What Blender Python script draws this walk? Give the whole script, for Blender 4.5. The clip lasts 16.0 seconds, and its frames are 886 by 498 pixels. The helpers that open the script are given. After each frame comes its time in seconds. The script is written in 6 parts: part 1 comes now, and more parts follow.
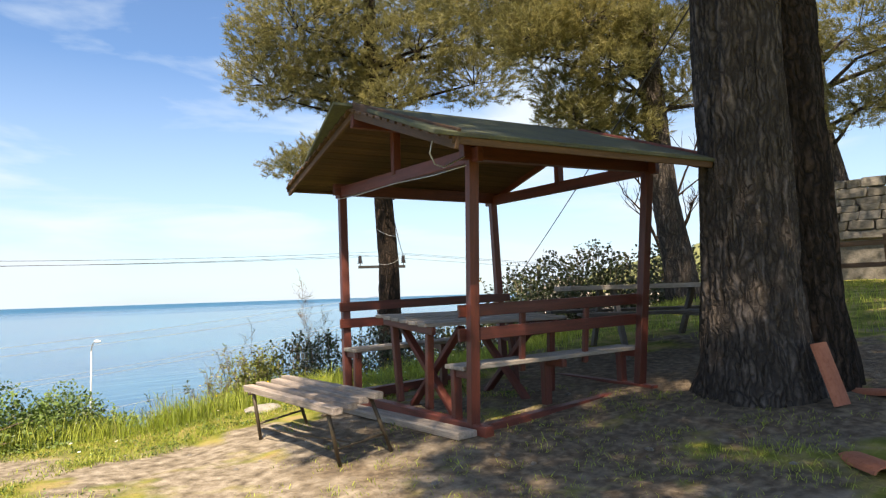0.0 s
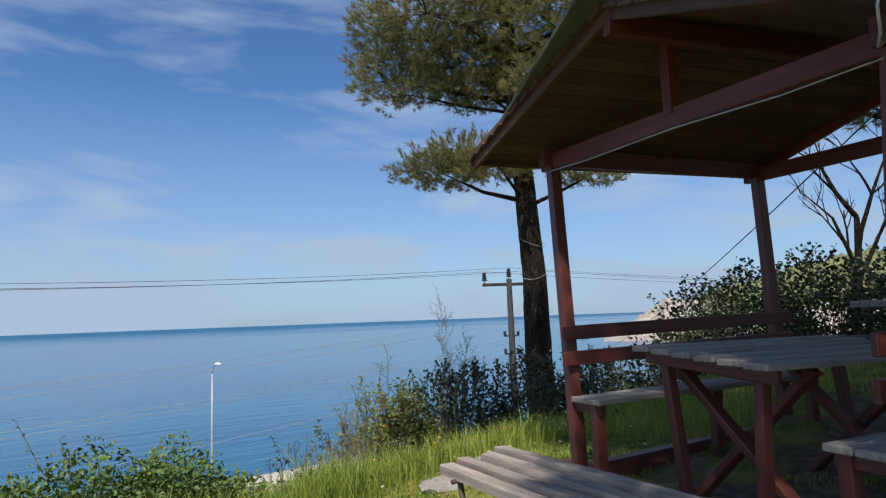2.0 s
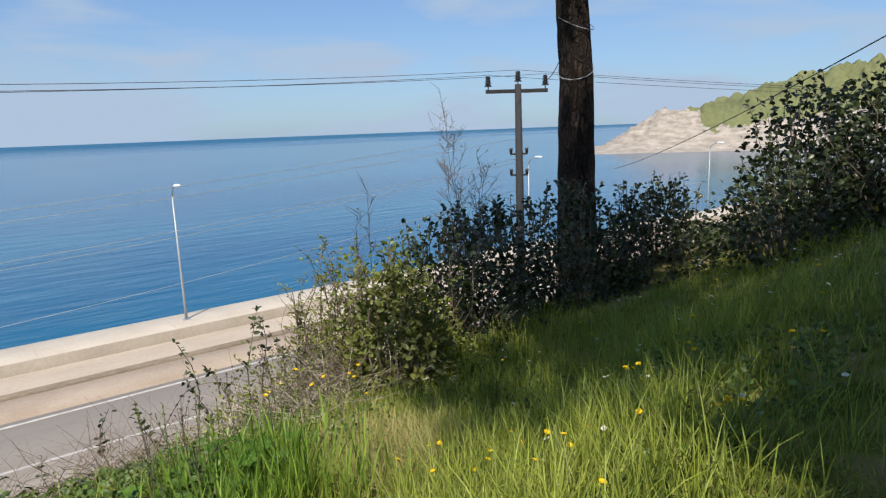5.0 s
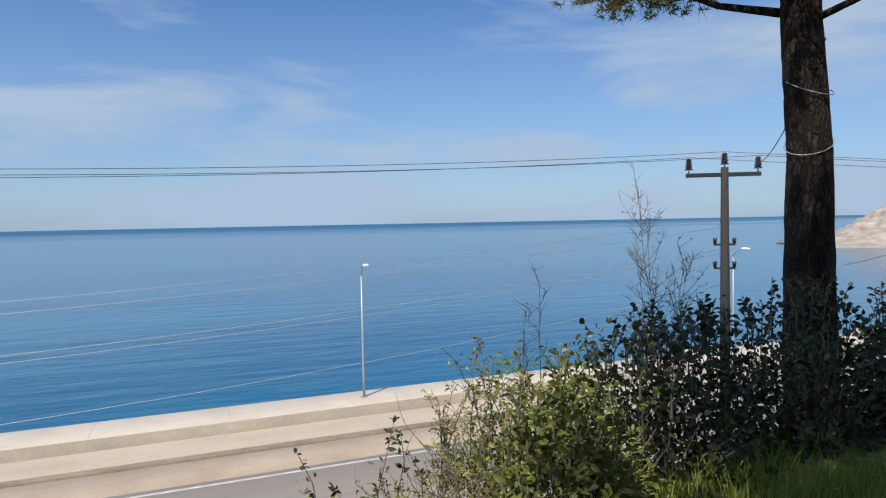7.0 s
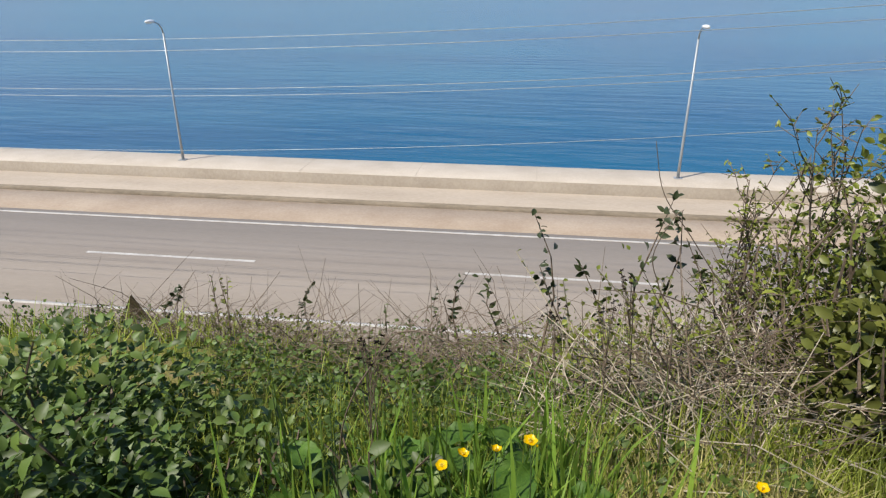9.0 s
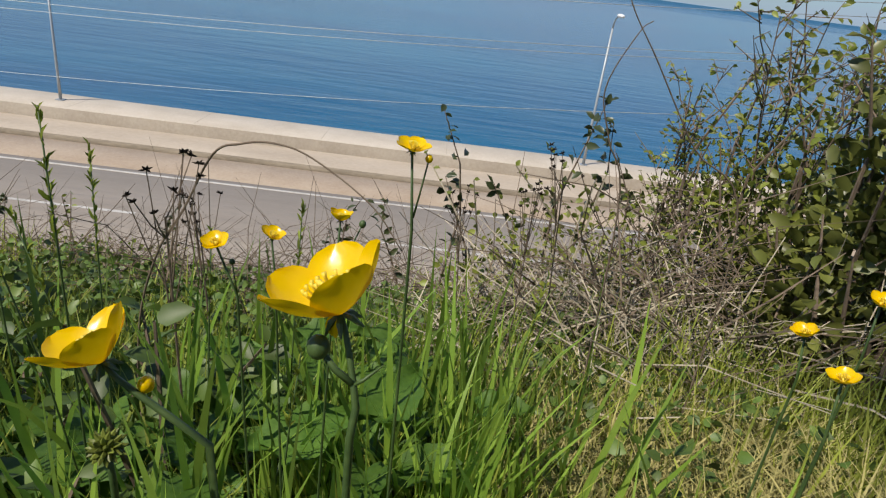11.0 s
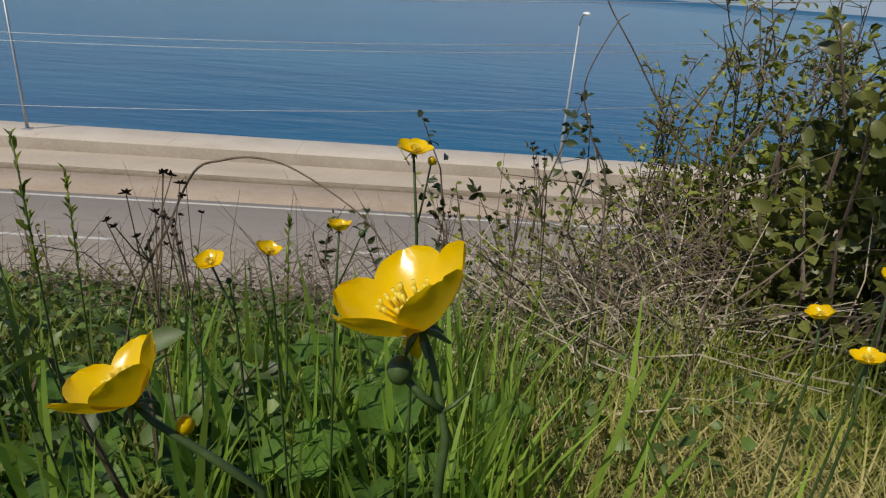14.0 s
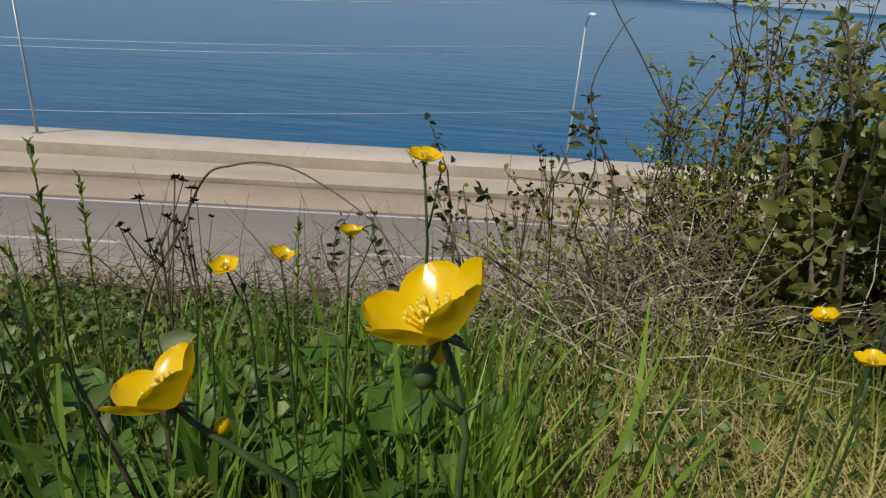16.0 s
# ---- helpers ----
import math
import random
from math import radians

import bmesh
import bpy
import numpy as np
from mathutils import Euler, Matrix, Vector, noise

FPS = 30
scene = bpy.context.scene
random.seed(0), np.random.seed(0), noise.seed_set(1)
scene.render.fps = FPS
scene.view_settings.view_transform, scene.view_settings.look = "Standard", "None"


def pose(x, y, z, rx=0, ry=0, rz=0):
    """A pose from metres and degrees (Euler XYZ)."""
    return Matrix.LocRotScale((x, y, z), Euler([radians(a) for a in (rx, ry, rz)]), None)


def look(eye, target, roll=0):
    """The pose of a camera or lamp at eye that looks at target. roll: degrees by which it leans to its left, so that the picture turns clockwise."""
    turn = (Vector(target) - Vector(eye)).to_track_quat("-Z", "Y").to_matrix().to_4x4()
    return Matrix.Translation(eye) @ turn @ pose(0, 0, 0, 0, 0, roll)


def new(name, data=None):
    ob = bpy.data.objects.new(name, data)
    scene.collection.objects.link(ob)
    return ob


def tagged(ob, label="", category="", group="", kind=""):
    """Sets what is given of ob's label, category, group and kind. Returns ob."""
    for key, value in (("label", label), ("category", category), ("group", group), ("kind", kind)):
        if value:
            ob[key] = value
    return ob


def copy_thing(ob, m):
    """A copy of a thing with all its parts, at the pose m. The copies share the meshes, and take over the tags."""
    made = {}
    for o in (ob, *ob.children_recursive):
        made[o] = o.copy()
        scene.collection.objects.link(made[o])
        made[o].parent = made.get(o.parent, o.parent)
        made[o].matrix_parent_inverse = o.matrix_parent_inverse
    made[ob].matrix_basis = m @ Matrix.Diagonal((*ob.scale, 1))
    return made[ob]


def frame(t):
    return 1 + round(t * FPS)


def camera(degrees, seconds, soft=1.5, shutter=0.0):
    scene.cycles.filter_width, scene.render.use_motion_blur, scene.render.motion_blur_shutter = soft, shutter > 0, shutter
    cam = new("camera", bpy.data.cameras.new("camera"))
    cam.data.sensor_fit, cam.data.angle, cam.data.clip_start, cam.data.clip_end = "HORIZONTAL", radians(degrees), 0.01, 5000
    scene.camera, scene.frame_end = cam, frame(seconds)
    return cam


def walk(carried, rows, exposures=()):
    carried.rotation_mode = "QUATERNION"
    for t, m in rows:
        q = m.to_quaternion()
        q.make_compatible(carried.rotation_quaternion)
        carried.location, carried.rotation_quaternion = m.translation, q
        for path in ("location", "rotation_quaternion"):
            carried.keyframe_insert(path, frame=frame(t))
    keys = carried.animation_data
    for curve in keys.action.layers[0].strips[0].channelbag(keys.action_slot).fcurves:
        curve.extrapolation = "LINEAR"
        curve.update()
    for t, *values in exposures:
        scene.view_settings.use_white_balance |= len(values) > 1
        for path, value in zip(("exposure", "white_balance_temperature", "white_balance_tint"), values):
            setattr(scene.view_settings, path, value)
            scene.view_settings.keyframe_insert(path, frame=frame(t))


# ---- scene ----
cam = camera(69.9, 16.0, soft=1.25)
PATH = [
    (0, (0.495, -1.76, 1.315), (1.936, -0.38, 1.457), -1.8),
    (0.5, (0.671, -1.138, 1.302), (1.915, 0.427, 1.348), -0.6),
    (1, (0.822, -0.481, 1.332), (2.038, 1.107, 1.37), -3.3),
    (1.5, (1.096, 0.157, 1.335), (2.251, 1.783, 1.485), -3.3),
    (2, (1.309, 0.738, 1.345), (2.512, 2.322, 1.562), -2.1),
    (2.5, (1.477, 1.345, 1.369), (2.689, 2.927, 1.2), 1.1),
    (3, (1.834, 1.941, 1.373), (2.957, 3.53, 0.911), 4.7),
    (5.3, (3.645, 4.274, 1.442), (4.839, 5.835, 1.071), -3.0),
    (5.5, (3.696, 4.342, 1.404), (4.798, 5.942, 0.93), -3.3),
    (6, (4.001, 4.763, 1.3), (4.905, 6.498, 0.883), 0.3),
    (6.5, (4.137, 4.96, 1.287), (4.883, 6.787, 0.958), -0.2),
    (7, (4.259, 5.078, 1.38), (4.986, 6.939, 1.294), -1.1),
    (7.5, (4.507, 5.249, 1.368), (5.008, 7.168, 1.114), -0.9),
    (8, (4.669, 5.58, 1.392), (4.872, 7.539, 1.041), -0.3),
    (8.5, (4.742, 5.893, 1.222), (4.726, 7.812, 0.66), 1.3),
    (9, (4.819, 6.271, 0.925), (4.575, 8.102, 0.158), 0.1),
    (9.5, (4.87, 6.549, 0.53), (4.669, 8.348, -0.32), 2.4),
    (9.7, (4.872, 6.592, 0.447), (4.749, 8.413, -0.37), 2.8),
    (12, (4.855, 6.723, 0.326), (4.951, 8.559, -0.461), 7.7),
    (12.5, (4.85, 6.717, 0.331), (4.961, 8.565, -0.427), 5.8),
    (13, (4.85, 6.717, 0.335), (4.942, 8.576, -0.394), 4.2),
    (13.5, (4.849, 6.723, 0.331), (4.945, 8.565, -0.442), 4.2),
    (14, (4.849, 6.725, 0.327), (4.965, 8.564, -0.451), 4.6),
    (14.5, (4.85, 6.726, 0.325), (4.957, 8.573, -0.435), 4.0),
    (15, (4.848, 6.725, 0.323), (4.956, 8.572, -0.438), 4.5),
    (15.5, (4.846, 6.725, 0.325), (4.949, 8.57, -0.44), 4.5),
    (16, (4.846, 6.717, 0.333), (4.94, 8.559, -0.442), 4.1),
]
EXPO = [(0, 1.0, 8500, 13), (0.5, 0.22, 6800, 17), (1, 0.02, 6450, 13), (1.5, 0.0, 6500, 10), (3, 0.1, 6600, 10), (5.3, 0.1, 6700, 10), (8, -0.05, 6500, 10), (8.5, -0.08, 6500, 10), (9, 0.05, 6700, 10), (9.5, 0.25, 6800, 10), (10.2, 0.2, 6800, 10), (12, -0.5, 6900, 10), (16, -0.55, 6900, 10)]
walk(cam, [(t, look(eye, target, roll)) for t, eye, target, roll in PATH], EXPO)

# ---- world, sun ----
SUN_AZ = math.atan2(-0.62, -0.78)      # where the sun stands, seen from above
SUN_EL = radians(54)
sun_way = Vector((math.cos(SUN_AZ) * math.cos(SUN_EL), math.sin(SUN_AZ) * math.cos(SUN_EL), math.sin(SUN_EL)))
world = bpy.data.worlds.new("sky")
scene.world = world
world.use_nodes = True
wn, wl = world.node_tree.nodes, world.node_tree.links
wn.clear()
sky = wn.new("ShaderNodeTexSky")
sky.sky_type, sky.sun_disc = "NISHITA", False
sky.sun_elevation, sky.sun_rotation = SUN_EL, math.pi / 2 - SUN_AZ
sky.air_density, sky.dust_density, sky.ozone_density = 1.0, 0.6, 2.0
wtc = wn.new("ShaderNodeTexCoord")
wmap = wn.new("ShaderNodeMapping")
wmap.inputs["Scale"].default_value = (1.3, 1.3, 6.5)
wmap.inputs["Rotation"].default_value = (0.05, 0.12, 0.5)
wl.new(wtc.outputs["Generated"], wmap.inputs["Vector"])
wno = wn.new("ShaderNodeTexNoise")
wno.inputs["Scale"].default_value, wno.inputs["Detail"].default_value, wno.inputs["Roughness"].default_value = 2.1, 9, 0.52
wno.inputs["Distortion"].default_value = 0.35
wl.new(wmap.outputs[0], wno.inputs["Vector"])
wramp = wn.new("ShaderNodeValToRGB")
wramp.color_ramp.elements[0].position, wramp.color_ramp.elements[0].color = 0.45, (0, 0, 0, 1)
wramp.color_ramp.elements[1].position, wramp.color_ramp.elements[1].color = 0.70, (0.9, 0.9, 0.9, 1)
wl.new(wno.outputs["Fac"], wramp.inputs[0])
wsep = wn.new("ShaderNodeSeparateXYZ")
wl.new(wtc.outputs["Generated"], wsep.inputs[0])
whaze = wn.new("ShaderNodeMapRange")       # the white haze over the sea
whaze.inputs["From Min"].default_value, whaze.inputs["From Max"].default_value = 0.0, 0.34
whaze.inputs["To Min"].default_value, whaze.inputs["To Max"].default_value = 0.62, 0.0
wl.new(wsep.outputs["Z"], whaze.inputs["Value"])
wadd = wn.new("ShaderNodeMath")
wadd.operation, wadd.use_clamp = "ADD", True
wl.new(wramp.outputs[0], wadd.inputs[0])
wl.new(whaze.outputs[0], wadd.inputs[1])
wmix = wn.new("ShaderNodeMix")
wmix.data_type = "RGBA"
wl.new(wadd.outputs[0], wmix.inputs["Factor"])
wtint = wn.new("ShaderNodeMix")
wtint.data_type, wtint.blend_type = "RGBA", "MULTIPLY"
wtint.inputs["Factor"].default_value = 1.0
wtint.inputs["B"].default_value = (0.80, 1.18, 1.62, 1)
wl.new(sky.outputs[0], wtint.inputs["A"])
wl.new(wtint.outputs["Result"], wmix.inputs["A"])
wmix.inputs["B"].default_value = (5.05, 6.6, 8.8, 1)
wbg = wn.new("ShaderNodeBackground")
wbg.inputs["Strength"].default_value = 0.078
wl.new(wmix.outputs["Result"], wbg.inputs["Color"])
wout = wn.new("ShaderNodeOutputWorld")
wl.new(wbg.outputs[0], wout.inputs[0])
sun = new("sun", bpy.data.lights.new("sun", "SUN"))
sun.data.energy, sun.data.angle, sun.data.color = 5.0, radians(0.55), (1.0, 0.95, 0.86)
sun.matrix_world = look(sun_way * 60, (0, 0, 0))

# ---- materials ----


def mat(name, c1, c2, scale=6.0, rough=0.8, bump=0.3, fine=40.0, stretch=(1, 1, 1), metal=0.0, c3=None, lo=0.35, hi=0.65,
        vary=0.0, island=False, spec=0.5, depth=0.02, through_light=0.0, rough2=None):
    """A surface with variation at two scales, fine relief, and a chance change of brightness from piece to piece."""
    m = bpy.data.materials.new(name)
    m.use_nodes = True
    n, l = m.node_tree.nodes, m.node_tree.links
    b = n["Principled BSDF"]
    tc, mp = n.new("ShaderNodeTexCoord"), n.new("ShaderNodeMapping")
    mp.inputs["Scale"].default_value = stretch
    l.new(tc.outputs["Object"], mp.inputs["Vector"])
    big, small = n.new("ShaderNodeTexNoise"), n.new("ShaderNodeTexNoise")
    for t, s, d in ((big, scale, 4), (small, fine, 6)):
        t.inputs["Scale"].default_value, t.inputs["Detail"].default_value = s, d
        t.inputs["Roughness"].default_value = 0.6
        l.new(mp.outputs[0], t.inputs["Vector"])
    ramp = n.new("ShaderNodeValToRGB")
    e = ramp.color_ramp.elements
    e[0].position, e[0].color, e[1].position, e[1].color = lo, (*c1, 1), hi, (*c2, 1)
    if c3:
        k = e.new(min(0.98, hi + 0.12))
        k.color = (*c3, 1)
    mixn = n.new("ShaderNodeMath")
    mixn.operation = "MULTIPLY_ADD"
    mixn.inputs[1].default_value, mixn.inputs[2].default_value = 0.45, 0.0
    l.new(small.outputs["Fac"], mixn.inputs[0])
    add = n.new("ShaderNodeMath")
    add.operation = "MULTIPLY_ADD"
    add.inputs[1].default_value = 0.55
    l.new(big.outputs["Fac"], add.inputs[0])
    l.new(mixn.outputs[0], add.inputs[2])
    l.new(add.outputs[0], ramp.inputs[0])
    col = ramp.outputs[0]
    if vary:
        if island:
            src = n.new("ShaderNodeNewGeometry").outputs["Random Per Island"]
        else:
            src = n.new("ShaderNodeObjectInfo").outputs["Random"]
        mr = n.new("ShaderNodeMapRange")
        mr.inputs["To Min"].default_value, mr.inputs["To Max"].default_value = 1 - vary, 1 + vary
        l.new(src, mr.inputs["Value"])
        hs = n.new("ShaderNodeHueSaturation")
        l.new(mr.outputs[0], hs.inputs["Value"])
        l.new(col, hs.inputs["Color"])
        col = hs.outputs[0]
    l.new(col, b.inputs["Base Color"])
    b.inputs["Roughness"].default_value, b.inputs["Metallic"].default_value = rough, metal
    b.inputs["Specular IOR Level"].default_value = spec
    if rough2 is not None:
        rr = n.new("ShaderNodeMapRange")
        rr.inputs["To Min"].default_value, rr.inputs["To Max"].default_value = rough, rough2
        l.new(small.outputs["Fac"], rr.inputs["Value"])
        l.new(rr.outputs[0], b.inputs["Roughness"])
    if bump:
        bp = n.new("ShaderNodeBump")
        bp.inputs["Strength"].default_value, bp.inputs["Distance"].default_value = bump, depth
        l.new(add.outputs[0], bp.inputs["Height"])
        l.new(bp.outputs[0], b.inputs["Normal"])
    if through_light:
        tr, ms = n.new("ShaderNodeBsdfTranslucent"), n.new("ShaderNodeMixShader")
        ms.inputs[0].default_value = through_light
        l.new(col, tr.inputs["Color"])
        l.new(b.outputs[0], ms.inputs[1])
        l.new(tr.outputs[0], ms.inputs[2])
        l.new(ms.outputs[0], n["Material Output"].inputs["Surface"])
    return m


M_RED = mat("red_stained_wood", (0.06, 0.015, 0.011), (0.155, 0.038, 0.025), 3, 0.5, 0.35, 30, (8, 8, 0.7), vary=0.22, c3=(0.21, 0.08, 0.052), depth=0.006)
M_DARKWOOD = mat("dark_weathered_wood", (0.05, 0.042, 0.038), (0.15, 0.13, 0.115), 3, 0.85, 0.5, 26, (9, 9, 0.6), vary=0.2, depth=0.008)
M_SLAT = mat("weathered_brown_slat", (0.15, 0.12, 0.10), (0.40, 0.335, 0.29), 3, 0.85, 0.7, 26, (9, 9, 0.6), vary=0.18, c3=(0.52, 0.46, 0.41), depth=0.01)
M_GREYWOOD = mat("weathered_grey_wood", (0.16, 0.135, 0.115), (0.37, 0.325, 0.285), 3, 0.85, 0.6, 26, (9, 9, 0.6), vary=0.2, c3=(0.5, 0.46, 0.42), depth=0.008)
M_BOARD = mat("brown_roof_board", (0.05, 0.026, 0.014), (0.125, 0.066, 0.035), 3, 0.7, 0.4, 24, (8, 8, 0.6), vary=0.25, depth=0.006)
M_SHINGLE = mat("mossy_roof_felt", (0.05, 0.052, 0.045), (0.10, 0.115, 0.06), 2.2, 0.9, 0.6, 45, c3=(0.16, 0.17, 0.06), depth=0.01)
M_METALDARK = mat("rusty_bench_iron", (0.055, 0.045, 0.032), (0.13, 0.10, 0.07), 9, 0.55, 0.3, 60, metal=0.55, depth=0.003)
M_LAMPPOLE = mat("galvanised_pole", (0.30, 0.33, 0.35), (0.43, 0.45, 0.47), 4, 0.45, 0.1, 60, metal=0.35, depth=0.003)
M_WHITEGLASS = mat("lamp_head_white", (0.75, 0.76, 0.76), (0.85, 0.85, 0.85), 5, 0.35, 0.05, 30)
M_POLE = mat("dark_timber_pole", (0.018, 0.018, 0.02), (0.045, 0.043, 0.045), 4, 0.85, 0.5, 30, (8, 8, 0.6), depth=0.01)
M_INSUL = mat("dark_glazed_insulator", (0.018, 0.014, 0.014), (0.035, 0.026, 0.024), 6, 0.25, 0.05, 40)
M_WIRE = mat("wire", (0.36, 0.38, 0.41), (0.52, 0.54, 0.57), 6, 0.5, 0.0, 40, metal=0.5)
M_WIREDARK = mat("dark_cable", (0.03, 0.03, 0.032), (0.06, 0.06, 0.06), 6, 0.6, 0.0, 40)
M_CONC = mat("pale_concrete", (0.44, 0.375, 0.30), (0.57, 0.50, 0.42), 0.7, 0.9, 0.35, 14, c3=(0.58, 0.52, 0.44), depth=0.02)
M_CONCDARK = mat("darker_concrete", (0.34, 0.285, 0.225), (0.46, 0.395, 0.32), 0.5, 0.92, 0.4, 9, depth=0.02)
M_FOOTWAY = mat("worn_footway", (0.38, 0.31, 0.24), (0.50, 0.42, 0.335), 0.6, 0.92, 0.4, 11, (0.4, 1, 1), depth=0.02)
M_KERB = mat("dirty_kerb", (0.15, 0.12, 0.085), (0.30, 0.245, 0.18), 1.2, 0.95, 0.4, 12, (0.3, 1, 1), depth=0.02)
M_DOCK = mat("dock_leaf", (0.05, 0.12, 0.016), (0.115, 0.21, 0.035), 14, 0.5, 0.2, 90, vary=0.25, through_light=0.3, depth=0.002, spec=0.3)
M_SANDROAD = mat("sandy_shoulder", (0.33, 0.25, 0.185), (0.44, 0.355, 0.275), 0.5, 0.95, 0.4, 12, depth=0.02)
M_ASPHALT = mat("worn_asphalt", (0.225, 0.19, 0.16), (0.325, 0.28, 0.238), 0.5, 0.88, 0.3, 60, (0.05, 1, 1), depth=0.006)
M_PAINT = mat("road_paint", (0.34, 0.31, 0.28), (0.60, 0.58, 0.55), 3, 0.7, 0.2, 40, depth=0.004)


def bark_material(name, crack, low, high, plate, tall):
    """Bark broken into upright plates with dark fissures between them, flaky on their faces."""
    m = mat(name, low, high, 5.0, 0.95, 0.0, 38, (1, 1, 0.45), lo=0.38, hi=0.62, spec=0.15)
    n, l = m.node_tree.nodes, m.node_tree.links
    b = n["Principled BSDF"]
    tc, mp, warp, add = n.new("ShaderNodeTexCoord"), n.new("ShaderNodeMapping"), n.new("ShaderNodeTexNoise"), n.new("ShaderNodeVectorMath")
    warp.inputs["Scale"].default_value, warp.inputs["Detail"].default_value = 5.0, 5
    l.new(tc.outputs["Object"], warp.inputs["Vector"])
    add.operation = "MULTIPLY_ADD"
    add.inputs[1].default_value = (0.16, 0.16, 0.5)
    l.new(warp.outputs["Color"], add.inputs[0])
    l.new(tc.outputs["Object"], add.inputs[2])
    mp.inputs["Scale"].default_value = (plate, plate, plate / tall)
    l.new(add.outputs[0], mp.inputs["Vector"])
    edge, cell = n.new("ShaderNodeTexVoronoi"), n.new("ShaderNodeTexVoronoi")
    edge.feature = "DISTANCE_TO_EDGE"
    for v in (edge, cell):
        v.inputs["Scale"].default_value = 1.0
        l.new(mp.outputs[0], v.inputs["Vector"])
    fis, tone, dim, mix = n.new("ShaderNodeMapRange"), n.new("ShaderNodeMapRange"), n.new("ShaderNodeHueSaturation"), n.new("ShaderNodeMix")
    fis.inputs["From Min"].default_value, fis.inputs["From Max"].default_value = 0.0, 0.42
    l.new(edge.outputs["Distance"], fis.inputs["Value"])
    tone.inputs["To Min"].default_value, tone.inputs["To Max"].default_value = 0.8, 1.25
    sep = n.new("ShaderNodeSeparateColor")
    l.new(cell.outputs["Color"], sep.inputs[0])
    l.new(sep.outputs[0], tone.inputs["Value"])
    l.new(b.inputs["Base Color"].links[0].from_socket, dim.inputs["Color"])
    l.new(tone.outputs[0], dim.inputs["Value"])
    mix.data_type = "RGBA"
    mix.inputs["A"].default_value = (*crack, 1)
    l.new(fis.outputs[0], mix.inputs["Factor"])
    l.new(dim.outputs[0], mix.inputs["B"])
    l.new(mix.outputs["Result"], b.inputs["Base Color"])
    hi, bp = n.new("ShaderNodeMath"), n.new("ShaderNodeBump")
    hi.operation = "MULTIPLY_ADD"
    hi.inputs[1].default_value = 0.5
    l.new(warp.outputs["Fac"], hi.inputs[0])
    l.new(fis.outputs[0], hi.inputs[2])
    bp.inputs["Strength"].default_value, bp.inputs["Distance"].default_value = 1.0, 0.03
    l.new(hi.outputs[0], bp.inputs["Height"])
    l.new(bp.outputs[0], b.inputs["Normal"])
    return m


M_BARK = bark_material("grey_pine_bark", (0.036, 0.03, 0.027), (0.07, 0.058, 0.052), (0.185, 0.155, 0.14), 17.0, 6.0)
M_BARKDARK = bark_material("dark_pine_bark", (0.014, 0.011, 0.009), (0.028, 0.02, 0.017), (0.085, 0.058, 0.044), 15.0, 4.5)
M_NEEDLE = mat("pine_needles", (0.13, 0.135, 0.055), (0.36, 0.32, 0.13), 0.8, 0.6, 0.0, 6, vary=0.35, island=True, c3=(0.46, 0.37, 0.18), through_light=0.5)
M_GRASS = mat("grass_blade", (0.19, 0.255, 0.028), (0.42, 0.46, 0.085), 0.7, 0.55, 0.0, 5, vary=0.4, island=True, c3=(0.42, 0.38, 0.13), through_light=0.45)
M_LONGGRASS = mat("long_grass_blade", (0.135, 0.25, 0.028), (0.32, 0.46, 0.075), 0.7, 0.4, 0.0, 5, vary=0.5, island=True, c3=(0.36, 0.42, 0.12), through_light=0.45)
M_DRYGRASS = mat("dry_grass", (0.30, 0.28, 0.09), (0.52, 0.45, 0.19), 1.5, 0.7, 0.0, 8, vary=0.3, island=True, through_light=0.3)
M_LEAF = mat("bramble_leaf", (0.05, 0.10, 0.018), (0.15, 0.215, 0.045), 2.0, 0.5, 0.0, 12, vary=0.5, island=True, c3=(0.24, 0.24, 0.09), through_light=0.25)
M_LEAFDARK = mat("evergreen_leaf", (0.022, 0.036, 0.014), (0.07, 0.085, 0.03), 1.2, 0.36, 0.0, 8, vary=0.4, island=True, c3=(0.095, 0.105, 0.036), through_light=0.15)
M_OLIVE = mat("olive_leaf", (0.065, 0.088, 0.02), (0.21, 0.215, 0.05), 1.2, 0.4, 0.0, 8, vary=0.4, island=True, c3=(0.24, 0.22, 0.08), through_light=0.25)
M_LEAFYELLOW = mat("yellow_green_leaf", (0.12, 0.165, 0.025), (0.31, 0.33, 0.06), 1.2, 0.45, 0.0, 8, vary=0.35, island=True, through_light=0.3)
M_TWIG = mat("grey_brown_twig", (0.09, 0.064, 0.044), (0.21, 0.158, 0.115), 5, 0.85, 0.2, 40)
M_STRAW = mat("dead_pale_twig", (0.30, 0.25, 0.18), (0.50, 0.44, 0.34), 5, 0.85, 0.1, 40, vary=0.25, island=True)
M_STONE = mat("grey_fieldstone", (0.09, 0.08, 0.07), (0.23, 0.21, 0.185), 4, 0.9, 0.5, 30, vary=0.25)
M_PALESTONE = mat("pale_fieldstone", (0.20, 0.185, 0.165), (0.40, 0.37, 0.33), 5, 0.9, 0.5, 30, vary=0.2)
M_ROCK = mat("pale_sea_rock", (0.20, 0.165, 0.135), (0.50, 0.44, 0.375), 0.25, 0.95, 0.6, 2.5, (1, 1, 3.5), c3=(0.68, 0.63, 0.56), depth=0.4)
M_TILE = mat("terracotta", (0.28, 0.085, 0.045), (0.42, 0.15, 0.085), 7, 0.85, 0.3, 50, depth=0.004)
